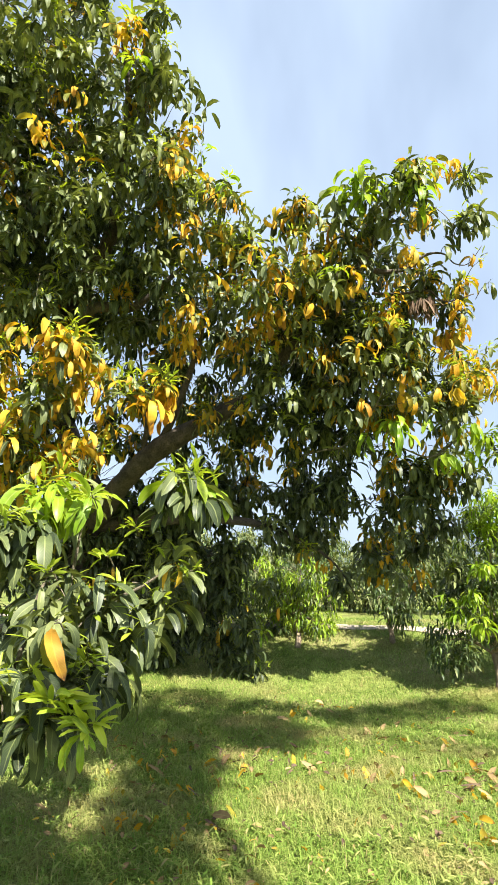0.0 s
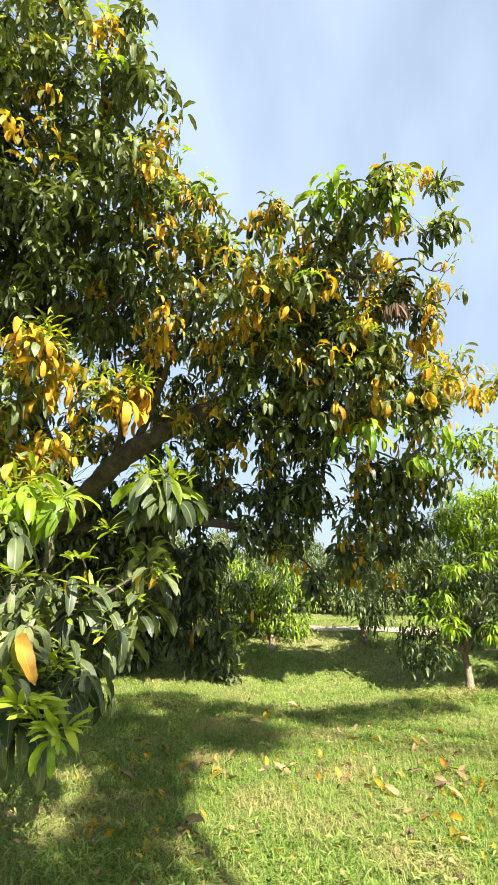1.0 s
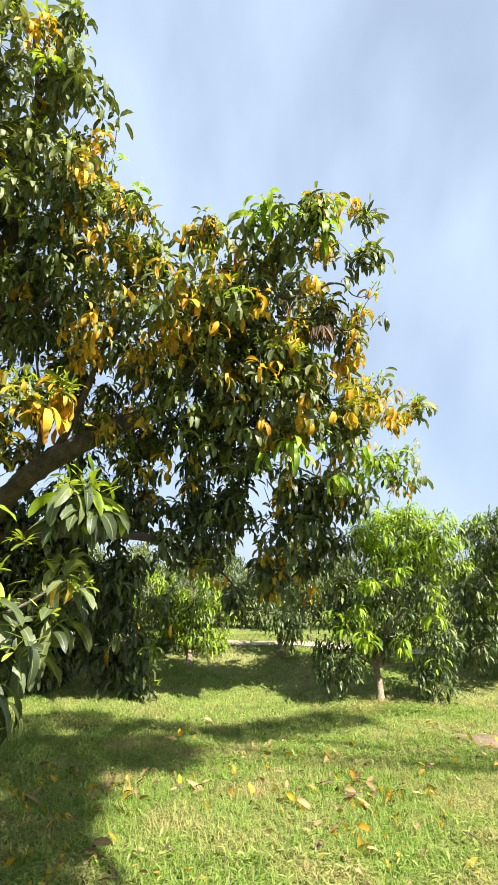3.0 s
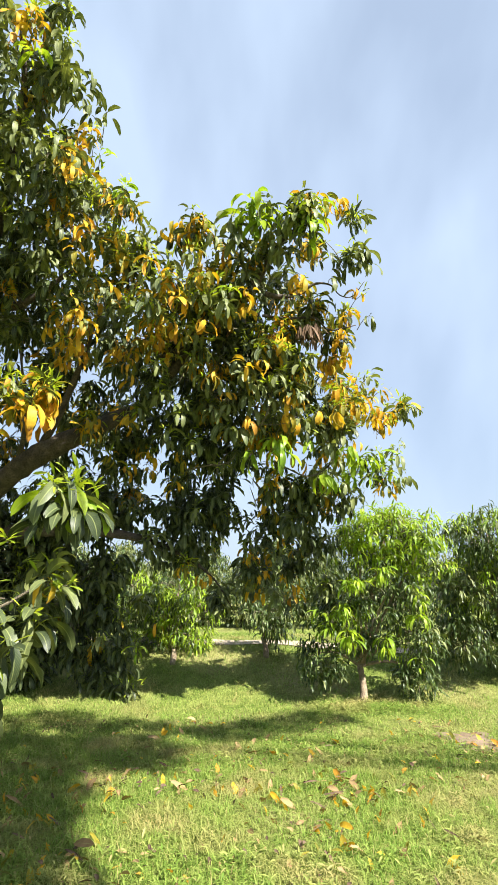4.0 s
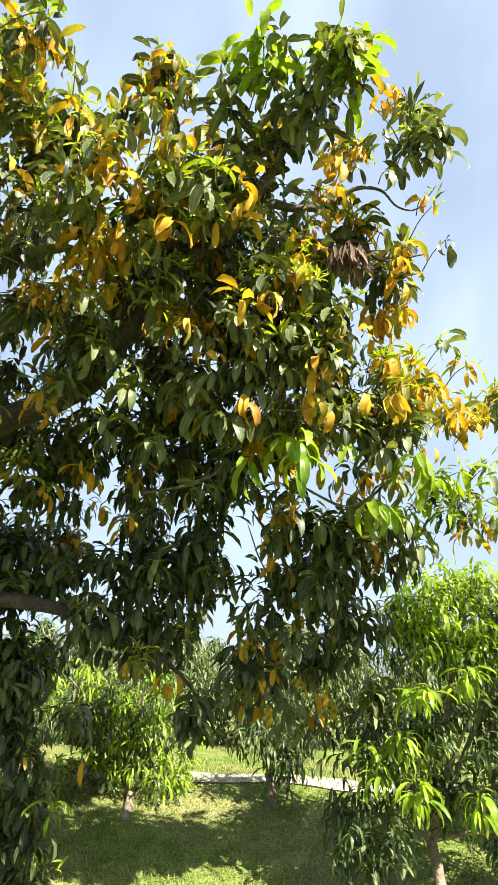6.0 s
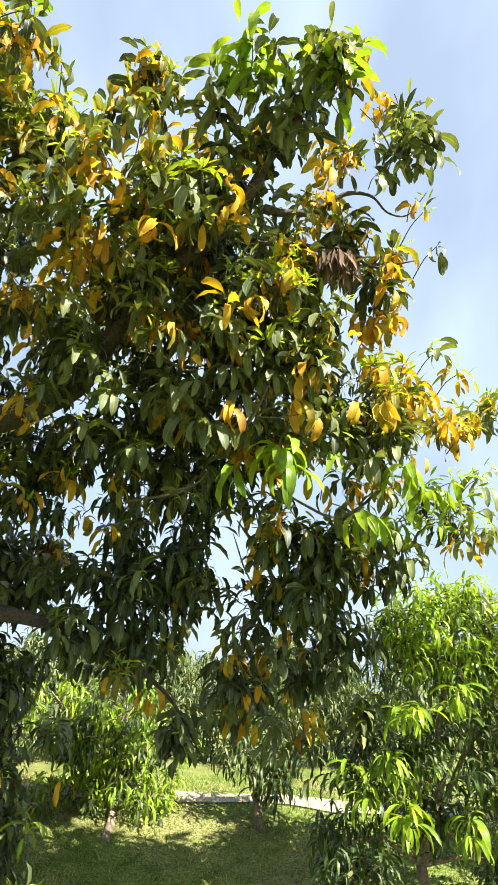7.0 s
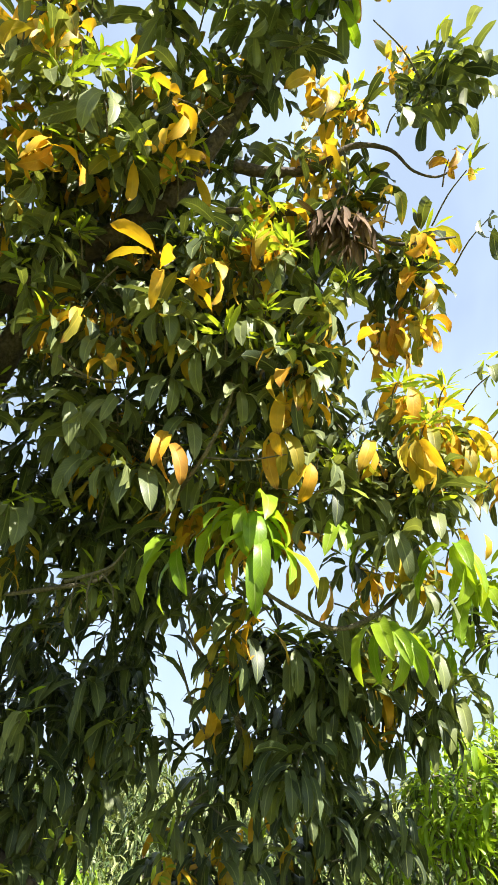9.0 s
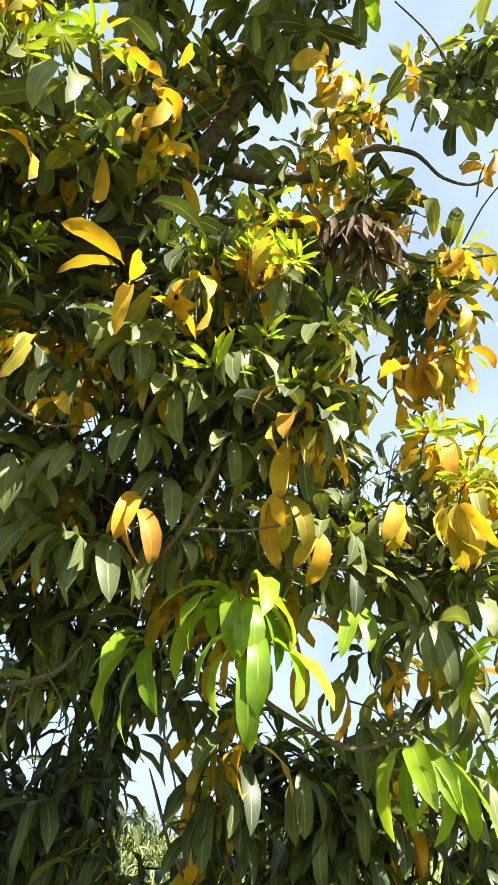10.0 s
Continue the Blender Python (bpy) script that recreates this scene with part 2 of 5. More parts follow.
# kind: leaves, length, width ratio, first rise, bend, spread of rise
HABIT = {
    "green": ((8, 13), 0.195, 0.26, 0.3, 1.65, 0.45),
    "midgreen": ((8, 13), 0.19, 0.26, 0.3, 1.7, 0.45),
    "yellow": ((5, 10), 0.185, 0.26, 0.05, 1.75, 0.45),
    "lime": ((7, 11), 0.215, 0.235, 0.2, 1.7, 0.35),
    "sprout": ((9, 15), 0.10, 0.20, 0.55, 0.5, 0.5),
    "tan": ((3, 5), 0.18, 0.28, 0.0, 0.6, 0.3),
    "dead": ((12, 18), 0.15, 0.12, -1.05, 0.4, 0.3),
    "young": ((10, 15), 0.19, 0.16, 0.55, 1.95, 0.38),
}


class Foliage:
    """Gathers leaves of several kinds and makes one joined mesh a kind."""
    def __init__(self, seed, coarse=False):
        self.rng, self.coarse = np.random.default_rng(seed), coarse
        self.parts = {}

    def rosette(self, kind, tip, size=1.0, look_kind=None, count=None, spread=0.03):
        r = self.rng
        (lo, hi), length, ratio, rise, bend, vary = HABIT[kind]
        n = count or int(r.integers(lo, hi + 1))
        az = r.uniform(0, 6.28) + np.arange(n) * 2.4 + r.normal(0, 0.3, n)
        el = rise + r.normal(0, vary, n)
        ln = length * size * r.uniform(0.65, 1.15, n)
        base = np.asarray(tip)[None, :] + r.normal(0, 1, (n, 3)) * np.array([spread, spread, spread * 1.6])
        base += 0.02 * np.stack((np.cos(az), np.sin(az), 0 * az), -1)
        v = leaf_verts(r, base, az, np.clip(el, -1.45, 1.3), ln, ln * ratio * r.uniform(0.85, 1.15, n),
                       np.clip(r.normal(bend, 0.3, n), 0.1, 2.2), r.uniform(0.1, 0.4, n), r.normal(0, 0.45, n), self.coarse)
        self.parts.setdefault(look_kind or kind, []).append(v)

    def make(self, parent, names):
        made = []
        for kind, blocks in self.parts.items():
            v = np.concatenate(blocks)
            n, k = v.shape[:2]
            shape, uv = (COARSE_FACES, COARSE_UV) if self.coarse else (LEAF_FACES, LEAF_UV)
            faces = (shape[None] + (np.arange(n) * k)[:, None, None]).reshape(-1, 4)
            ob = mesh_object(names.get(kind, kind + "_leaves"), v.reshape(-1, 3).tolist(), faces.tolist(), LEAF[kind], parent, np.tile(uv, (n, 1)))
            made.append(tagged(ob, kind="stuff"))
        return made


def smooth_path(points, steps=6):
    """A Catmull-Rom line through (x, y, z, radius) points."""
    p = np.array(points, dtype=float)
    p = np.vstack((2 * p[0] - p[1], p, 2 * p[-1] - p[-2]))
    out = []
    for i in range(1, len(p) - 2):
        for u in np.linspace(0, 1, steps, endpoint=False):
            a, b, c, d = p[i - 1:i + 3]
            out.append(0.5 * (2 * b + (c - a) * u + (2 * a - 5 * b + 4 * c - d) * u ** 2 + (3 * b - a - 3 * c + d) * u ** 3))
    out.append(p[-2])
    return np.array(out)


def tube(path, sides=8, rough=0.0, rng=None):
    """Verts and faces of a tapered tube along (x, y, z, radius) rows."""
    p, r = path[:, :3], np.maximum(path[:, 3], 0.0015)
    d = np.gradient(p, axis=0)
    d /= np.linalg.norm(d, axis=1)[:, None] + 1e-9
    ref = np.where(np.abs(d[:, 2:3]) > 0.9, np.array([[1.0, 0, 0]]), np.array([[0, 0, 1.0]]))
    u = np.cross(d, ref)
    u /= np.linalg.norm(u, axis=1)[:, None]
    w = np.cross(d, u)
    a = np.linspace(0, 2 * math.pi, sides, endpoint=False)
    ring = np.cos(a)[None, :, None] * u[:, None] + np.sin(a)[None, :, None] * w[:, None]
    rr = r[:, None] * (1 + (rng.normal(0, rough, (len(p), sides)) if rng is not None else 0))
    v = p[:, None] + ring * rr[..., None]
    n = len(p)
    f = [(i * sides + j, i * sides + (j + 1) % sides, (i + 1) * sides + (j + 1) % sides, (i + 1) * sides + j) for i in range(n - 1) for j in range(sides)]
    f += [tuple(range(sides - 1, -1, -1)), tuple((n - 1) * sides + j for j in range(sides))]
    return v.reshape(-1, 3), f


def limb(name, points, parent, mat, sides=10, rough=0.06, seed=1, steps=7):
    v, f = tube(smooth_path(points, steps), sides, rough, np.random.default_rng(seed))
    return mesh_object(name, v.tolist(), f, mat, parent)


class Twigs:
    """Thin twigs joined into one mesh."""
    def __init__(self):
        self.v, self.f, self.n = [], [], 0

    def add(self, a, b, r0, r1, sag=0.0, sides=5):
        a, b = np.array(a, float), np.array(b, float)
        m = (a + b) / 2 + np.array([0, 0, sag])
        rows = smooth_path([(*a, r0), (*m, (r0 + r1) / 2), (*b, r1)], 3)
        v, f = tube(rows, sides)
        self.v.append(v)
        self.f += [tuple(i + self.n for i in q) for q in f]
        self.n += len(v)

    def make(self, name, mat, parent):
        return tagged(mesh_object(name, np.concatenate(self.v).tolist(), self.f, mat, parent), kind="stuff")


def lobe_points(rng, centre, radii, count, shell=0.5):
    """Points spread through the outer part of an ellipsoid."""
    d = rng.normal(0, 1, (count, 3))
    d /= np.linalg.norm(d, axis=1)[:, None]
    d *= (rng.uniform(shell ** 3, 1, count) ** (1 / 3))[:, None]
    return np.asarray(centre) + d * np.asarray(radii)


def root(name, place, label, category, group=""):
    ob = new(name)
    ob.empty_display_size = 0.2
    ob.location = place
    return tagged(ob, label, category, group)


def settle(thing):
    """Keep the parts where they were built while the thing's origin sits at its base."""
    for child in thing.children:
        child.location = -thing.location


# ---- ground ----
def build_ground():
    xs = np.concatenate((np.linspace(-400, -30, 12), np.linspace(-24, 24, 97), np.linspace(30, 400, 12)))
    ys = np.concatenate((np.linspace(-300, -10, 10), np.linspace(-8, 7, 61), np.linspace(7.05, 12, 100), np.linspace(12.3, 24, 40), np.linspace(28, 600, 16)))
    verts = [(x, y, float(ground_z(y)) + (0.012 * noise.noise((x * 1.3, y * 1.3, 0)) if abs(x) < 20 and -6 < y < 22 else 0)) for y in ys for x in xs]
    w = len(xs)
    faces = [(j * w + i, j * w + i + 1, (j + 1) * w + i + 1, (j + 1) * w + i) for j in range(len(ys) - 1) for i in range(w - 1)]
    return tagged(mesh_object("ground", verts, faces, SOIL), "grassy orchard floor with dry straw patches", "ground", kind="structure")


build_ground()


BARE = (2.44, 5.81, -0.00)


def build_bare_soil():
    """A worn patch of bare earth."""
    verts, k = [], 28
    for ring in (0.0, 0.5, 1.0):
        for i in range(k):
            a = i * 2 * math.pi / k
            w = 1 + 0.7 * noise.noise((math.cos(a) * 1.8, math.sin(a) * 1.8, 7.0))
            x, y = BARE[0] + 0.24 * ring * w * math.cos(a), BARE[1] + 0.40 * ring * w * math.sin(a)
            verts.append((x, y, float(ground_z(y)) + 0.016 - 0.012 * ring))
    faces = [(r * k + i, r * k + (i + 1) % k, (r + 1) * k + (i + 1) % k, (r + 1) * k + i) for r in (0, 1) for i in range(k)]
    tagged(mesh_object("ground_patch", verts, faces, EARTH), "worn patch of bare brown earth in the grass", "soil", kind="structure")


build_bare_soil()


def build_grass():
    r = np.random.default_rng(5)
    zones = ((150000, (-4.2, 4.2), (1.9, 6.0), 0.06, 0.0042), (70000, (-5.5, 6.0), (6.0, 10.5), 0.05, 0.006))
    pts, hts, wds = [], [], []
    for n, (x0, x1), (y0, y1), h, w in zones:
        u = r.uniform(0, 1, n)
        y = y0 + (y1 - y0) * u
        x = r.uniform(x0, x1, n)
        bare = np.array(BARE)
        keep = (np.abs(x) < 1.2 + 0.75 * y) & (((x - bare[0]) / 0.27) ** 2 + ((y - bare[1]) / 0.42) ** 2 > r.uniform(0.1, 1.2, n))
        x, y = x[keep], y[keep]
        pts.append(np.stack((x, y, ground_z(y) - 0.01), -1))
        hts.append(h * r.uniform(0.35, 1.5, len(x)))
        wds.append(w * r.uniform(0.6, 1.6, len(x)))
    p, h, w = np.concatenate(pts), np.concatenate(hts), np.concatenate(wds)
    n = len(p)
    az, lean = r.uniform(0, 6.28, n), np.abs(r.normal(1.35, 0.5, n))
    fw = np.stack((np.cos(az), np.sin(az), 0 * az), -1)
    sd = np.stack((-np.sin(az), np.cos(az), 0 * az), -1) * w[:, None] / 2
    up = np.array([0, 0, 1.0])
    mid = p + (up * 0.6 + fw * (0.25 * lean)[:, None]) * h[:, None]
    top = p + (up * (1 - 0.3 * lean)[:, None] + fw * (0.9 * lean)[:, None]) * h[:, None]
    v = np.stack((p - sd, p + sd, mid + sd * 0.8, mid - sd * 0.8, top), 1).reshape(-1, 3)
    b = (np.arange(n) * 5)[:, None]
    faces = np.concatenate((b + np.array([0, 1, 2, 3]), ), 1).tolist() + (b + np.array([3, 2, 4])).tolist()
    ob = mesh_object("grass", v.tolist(), faces, GRASS, smooth=False)
    tagged(ob, "short uneven green grass with dry blades", "grass", kind="stuff")


build_grass()

# ---- the old mango tree ----
mango = root("mango_tree", (-3.57, 8.01, 0.01), "large old mango tree with dark green and yellowing drooping leaves", "tree")
canopy, inner, twigs = Foliage(11), Foliage(12, True), Twigs()
mr = np.random.default_rng(3)
store = [canopy]


GAPS = [(np.array(a), np.array(b), r) for a, b, r in (
    ((-2.02, 4.60, 4.37), (-2.99, 6.79, 5.77), 0.17), ((-1.34, 5.27, 3.35), (-1.98, 7.78, 4.26), 0.12), ((-1.40, 5.42, 3.11), (-2.07, 7.99, 3.90), 0.12),
    ((-0.58, 5.78, 2.60), (-0.85, 8.53, 3.15), 0.10), ((-0.58, 5.95, 2.33), (-0.85, 8.77, 2.75), 0.09), ((0.27, 6.04, 2.27), (0.39, 8.91, 2.65), 0.12),
    ((0.32, 6.23, 1.96), (0.47, 9.19, 2.20), 0.09), ((-0.89, 6.24, 1.81), (-1.69, 9.17, 2.01), 0.16), ((0.46, 5.94, 2.44), (0.28, 8.44, 2.60), 0.11),
    ((0.79, 5.63, 4.22), (0.95, 6.62, 5.64), 0.10),
    ((-0.10, 5.74, 3.87), (-0.64, 6.86, 5.07), 0.10), ((-0.01, 6.31, 2.61), (-0.57, 8.22, 2.86), 0.08), ((-0.03, 6.20, 2.78), (-0.61, 8.01, 3.20), 0.07), ((-0.06, 6.37, 2.52), (-0.67, 8.33, 2.68), 0.06),
    ((0.11, 6.28, 2.68), (-0.33, 8.16, 2.99), 0.06), ((0.07, 6.44, 2.41), (-0.41, 8.47, 2.47), 0.05), ((-0.71, 6.25, 2.63), (-1.53, 8.41, 3.27), 0.09), ((-1.00, 5.53, 2.97), (-1.88, 7.91, 4.05), 0.11),
    ((-0.44, 6.34, 1.38), (-1.16, 9.72, 1.18), 0.2), ((-0.22, 6.46, 1.20), (-0.73, 9.95, 0.84), 0.2), ((-0.57, 6.23, 1.55), (-1.40, 9.50, 1.51), 0.12), ((-0.20, 6.55, 1.05), (-0.51, 10.09, 0.63), 0.14),
    ((-0.51, 4.49, 4.71), (-1.21, 5.98, 7.28), 0.20),
    ((-0.51, 4.61, 4.52), (-1.20, 6.19, 6.94), 0.18),
    ((-0.49, 4.71, 4.37), (-1.16, 6.37, 6.65), 0.12),
    ((-0.56, 5.58, 2.93), (-1.55, 7.89, 4.12), 0.10),
    ((-0.42, 5.85, 2.51), (-1.28, 8.43, 3.27), 0.11),
    ((-0.42, 5.95, 2.34), (-1.27, 8.63, 2.95), 0.09),
    ((-0.23, 5.45, 3.18), (-0.89, 7.64, 4.60), 0.08),
    ((-0.02, 5.71, 2.78), (-0.48, 8.14, 3.82), 0.09),
    ((-0.13, 5.86, 2.52), (-0.69, 8.45, 3.30), 0.09),
    ((-0.34, 5.76, 2.66), (-1.11, 8.25, 3.57), 0.08))]


# the dark limb shows through an opening in the front leaves
for q in ((-0.64, 5.90, 3.79), (-0.37, 5.80, 3.96), (-0.09, 5.70, 4.12), (0.16, 5.60, 4.28), (0.36, 5.45, 4.51), (0.52, 5.30, 4.77)):
    q = np.array(q)
    d = np.array((0.57, 4.00, 2.05)) - q
    GAPS.append((q, q + 0.8 * d / np.linalg.norm(d), 0.075))


def in_gap(p):
    """True in the open ways through the crown where sky shows."""
    for a, b, r in GAPS:
        d = b - a
        u = min(1.0, max(0.0, float(np.dot(p - a, d) / np.dot(d, d))))
        if np.linalg.norm(p - a - d * u) < r:
            return True
    return False


def lobe(centre, radii, dense=1.0, yellow=0.1, lime=0.0, sprout=0.2, size=1.0, mid=0.32):
    """Clumps of leaf whorls through an ellipsoid; a clump is mostly of one colour."""
    rx, ry, rz = radii
    ry *= 0.7
    mr = np.random.default_rng(int(1000 * (abs(centre[0]) + 7 * centre[1] + 31 * centre[2])))
    n = max(5, int(104 * dense * rx * rz))
    start, yellow = mr.uniform(), 1.25 * yellow
    for q, c in enumerate(lobe_points(mr, centre, (rx, ry, rz), max(2, n // 3))):
        k = (start + q * 0.618) % 1
        main = "yellow" if k < yellow else "lime" if k < yellow + lime else "midgreen" if k < yellow + lime + mid else "green"
        for i in range(int(mr.integers(3, 6))):
            p = c + mr.normal(0, 1, 3) * np.array([0.085, 0.07, 0.09]) * min(1.0, rx / 0.3)
            if in_gap(p) or in_gap(p - np.array([0, 0, 0.1])):
                continue
            kind = main if mr.uniform() < 0.75 else "green" if main == "yellow" else "yellow" if mr.uniform() < yellow * 0.6 else "green"
            store[0].rosette(kind, p, size * mr.uniform(0.85, 1.1))
            if mr.uniform() < sprout:
                inner.rosette("sprout", p + np.array([0, 0, 0.05]), size)
            if i < 2:
                inward = c + (np.array(centre) - c) * 0.5 + mr.normal(0, 0.06, 3)
                twigs.add(inward - np.array([0, 0, 0.03]), p, 0.0045, 0.0025, 0.04)


# upper crown; its larger share of lighter leaves stands in for sun sheen
lobe((-2.88, 4.19, 6.67), (0.94, 0.77, 0.99), mid=0.6)
lobe((-1.90, 4.32, 6.24), (0.55, 0.50, 0.55), mid=0.6)
lobe((-2.74, 4.64, 5.63), (1.10, 0.77, 0.99), mid=0.6)
lobe((-1.69, 4.59, 5.58), (0.55, 0.50, 0.61), yellow=0.18, mid=0.6)
lobe((-1.19, 5.03, 4.90), (0.46, 0.44, 0.50), yellow=0.4, sprout=0.2, mid=0.6)
lobe((-3.08, 5.06, 4.66), (0.99, 0.66, 0.77), yellow=0.03, mid=0.6)
lobe((-1.78, 5.22, 4.95), (0.66, 0.55, 0.66), yellow=0.12, mid=0.6)
lobe((-0.84, 5.32, 4.47), (0.44, 0.44, 0.50), yellow=0.35, sprout=0.2, mid=0.6)
# two clumps beyond the view to the left, added for their shade
lobe((-4.52, 4.54, 5.78), (1.43, 1.32, 1.54), 0.5, mid=0.6)
lobe((-5.31, 5.69, 3.40), (1.32, 1.32, 1.43), 0.5, mid=0.6)
# middle
lobe((-1.11, 5.51, 4.14), (0.66, 0.55, 0.55), 0.85, yellow=0.43, sprout=0.2)
lobe((-1.79, 5.54, 4.01), (0.66, 0.55, 0.44), 0.85, yellow=0.41, sprout=0.2)
lobe((-0.37, 5.32, 4.36), (0.46, 0.44, 0.55), 0.85, yellow=0.54, sprout=0.2)
lobe((-0.26, 5.06, 4.79), (0.22, 0.22, 0.33), 0.85, yellow=0.85)
lobe((-0.74, 5.91, 3.77), (0.55, 0.55, 0.44), 0.85, yellow=0.20)
lobe((-3.20, 6.25, 4.50), (1.32, 0.55, 0.88), 0.85, yellow=0.20)
lobe((-2.21, 7.19, 3.39), (0.77, 0.44, 0.66), 0.59, yellow=0.27)
lobe((-1.20, 7.61, 2.82), (0.39, 0.33, 0.50), 0.85, yellow=0.81)
# right crown
lobe((0.26, 5.22, 4.84), (0.40, 0.38, 0.30), 0.80, yellow=0.06, lime=0.3, mid=0.5)
lobe((0.89, 5.14, 5.03), (0.28, 0.33, 0.30), 0.80, yellow=0.10, lime=0.4, mid=0.4)
lobe((1.32, 5.31, 4.79), (0.22, 0.28, 0.22), 0.80, yellow=0.12, mid=0.5)
lobe((0.53, 5.42, 4.53), (0.55, 0.50, 0.44), 0.64, yellow=0.35)
lobe((0.24, 5.68, 4.00), (0.61, 0.50, 0.55), 0.80, yellow=0.3)
lobe((0.87, 5.78, 3.93), (0.55, 0.50, 0.44), 0.80, yellow=0.44, sprout=0.2)
lobe((1.25, 5.78, 4.03), (0.17, 0.22, 0.42), 0.80, yellow=0.85)
lobe((0.34, 6.14, 3.33), (0.66, 0.50, 0.50), 0.80, yellow=0.3)
lobe((0.95, 6.19, 3.32), (0.55, 0.44, 0.44), 0.80, yellow=0.44)
lobe((1.54, 6.24, 3.30), (0.46, 0.44, 0.44), 0.80, yellow=0.56, sprout=0.2)
lobe((2.00, 6.24, 3.35), (0.22, 0.28, 0.33), 0.80, yellow=0.62)
lobe((0.77, 6.52, 2.77), (0.55, 0.44, 0.39), 0.80, yellow=0.35, lime=0.06)
lobe((1.51, 6.61, 2.70), (0.55, 0.44, 0.33), 0.80, yellow=0.15, lime=0.2)
lobe((0.64, 6.79, 2.23), (0.33, 0.39, 0.55), 0.72, yellow=0.15)
lobe((1.09, 6.93, 2.04), (0.33, 0.33, 0.33), 0.64, yellow=0.15)
# dark inside
store[0] = inner
lobe((-0.23, 6.58, 3.29), (0.61, 0.44, 0.61), 0.95, yellow=0.04)
lobe((-0.33, 7.08, 2.63), (0.55, 0.44, 0.55), 1.0, yellow=0.02)
lobe((-0.29, 7.31, 2.09), (0.50, 0.44, 0.44), 1.0, yellow=0.05)
# hanging fringe
store[0] = canopy
lobe((-0.29, 7.09, 1.72), (0.42, 0.35, 0.28), 0.95, yellow=0.15)
lobe((-0.75, 7.35, 1.72), (0.3, 0.25, 0.2), 0.9, yellow=0.1)
lobe((0.32, 7.20, 1.75), (0.47, 0.35, 0.36), 0.75, yellow=0.22)
lobe((0.05, 7.30, 1.22), (0.13, 0.13, 0.12), 1.2, yellow=0.15)
lobe((0.70, 7.40, 1.42), (0.36, 0.3, 0.3), 0.62, yellow=0.3)
# low dark side
store[0] = inner
lobe((-3.04, 7.49, 1.84), (1.10, 0.66, 0.88), 1.62, yellow=0.02)
lobe((-1.99, 7.69, 1.62), (0.83, 0.55, 0.77), 1.62, yellow=0.02)
lobe((-1.42, 7.78, 1.39), (0.36, 0.39, 0.50), 1.35, yellow=0.02)
lobe((-1.55, 7.50, 0.83), (0.55, 0.44, 0.39), 0.75, yellow=0.04)
lobe((-1.10, 7.69, 0.40), (0.22, 0.28, 0.33), 1.35, yellow=0.02)
lobe((-2.91, 7.90, 0.86), (0.77, 0.55, 0.55), 1.62, yellow=0.02)
lobe((-4.23, 7.68, 1.09), (0.99, 0.55, 0.77), 1.62, yellow=0.02)
lobe((-2.96, 8.28, 0.72), (0.8, 0.5, 0.4), 1.62, yellow=0.02)
lobe((-1.88, 7.99, 0.82), (0.6, 0.45, 0.35), 1.49, yellow=0.03)
lobe((-3.64, 5.75, 4.30), (0.6, 0.4, 0.5), 1.35, yellow=0.05)
lobe((-3.05, 6.44, 3.23), (0.7, 0.4, 0.5), 1.35, yellow=0.1)
lobe((-3.82, 6.75, 2.31), (0.7, 0.4, 0.4), 1.35, yellow=0.05)
lobe((-1.82, 6.60, 3.58), (0.6, 0.4, 0.45), 1.35, yellow=0.12)
lobe((-1.93, 7.09, 2.60), (0.6, 0.35, 0.35), 1.35, yellow=0.04)
lobe((-1.02, 6.93, 3.13), (0.4, 0.35, 0.4), 1.35, yellow=0.1)
store[0] = canopy
lobe((-0.99, 5.87, 3.32), (0.3, 0.2, 0.22), 1.2, yellow=0.25, sprout=0.3)
lobe((-0.67, 5.77, 3.58), (0.3, 0.2, 0.2), 1.2, yellow=0.1)
lobe((-1.38, 5.98, 3.01), (0.12, 0.12, 0.1), 1.5, yellow=0.7, sprout=0.5)
lobe((-0.68, 6.91, 1.73), (0.2, 0.2, 0.18), 1.2, yellow=0.05)
lobe((-1.45, 6.50, 3.46), (0.5, 0.3, 0.35), 0.6, yellow=0.05)
lobe((-1.38, 7.00, 2.82), (0.5, 0.3, 0.35), 0.6, yellow=0.1)
lobe((-0.97, 6.82, 2.83), (0.22, 0.2, 0.35), 1.1, yellow=0.7)
lobe((-1.38, 7.12, 2.29), (0.45, 0.3, 0.25), 1.2, yellow=0.03)
lobe((0.26, 5.00, 4.94), (0.28, 0.25, 0.16), 1.4, yellow=0.05, lime=0.5, mid=0.45, size=1.15)
lobe((0.87, 4.98, 5.05), (0.26, 0.25, 0.16), 1.4, yellow=0.05, lime=0.5, mid=0.45, size=1.15)
lobe((0.27, 5.63, 4.49), (0.3, 0.2, 0.22), 0.8, yellow=0.25, mid=0.45)
lobe((0.19, 5.32, 4.74), (0.32, 0.2, 0.25), 0.9, yellow=0.3, lime=0.15, mid=0.4)
lobe((-0.06, 5.78, 4.29), (0.3, 0.2, 0.25), 0.8, yellow=0.15, mid=0.45)
lobe((0.17, 6.00, 3.87), (0.3, 0.2, 0.25), 0.9, yellow=0.12, mid=0.4)
lobe((1.00, 6.80, 2.25), (0.2, 0.2, 0.35), 1.1, yellow=0.08)
lobe((1.23, 7.13, 1.95), (0.18, 0.16, 0.2), 1.0, yellow=0.05)
lobe((0.78, 7.27, 1.62), (0.3, 0.2, 0.25), 0.7, yellow=0.12)
lobe((-1.48, 7.94, 0.46), (0.4, 0.25, 0.25), 1.2, yellow=0.03)
lobe((-2.35, 8.03, 0.38), (0.5, 0.3, 0.25), 1.3, yellow=0.03)
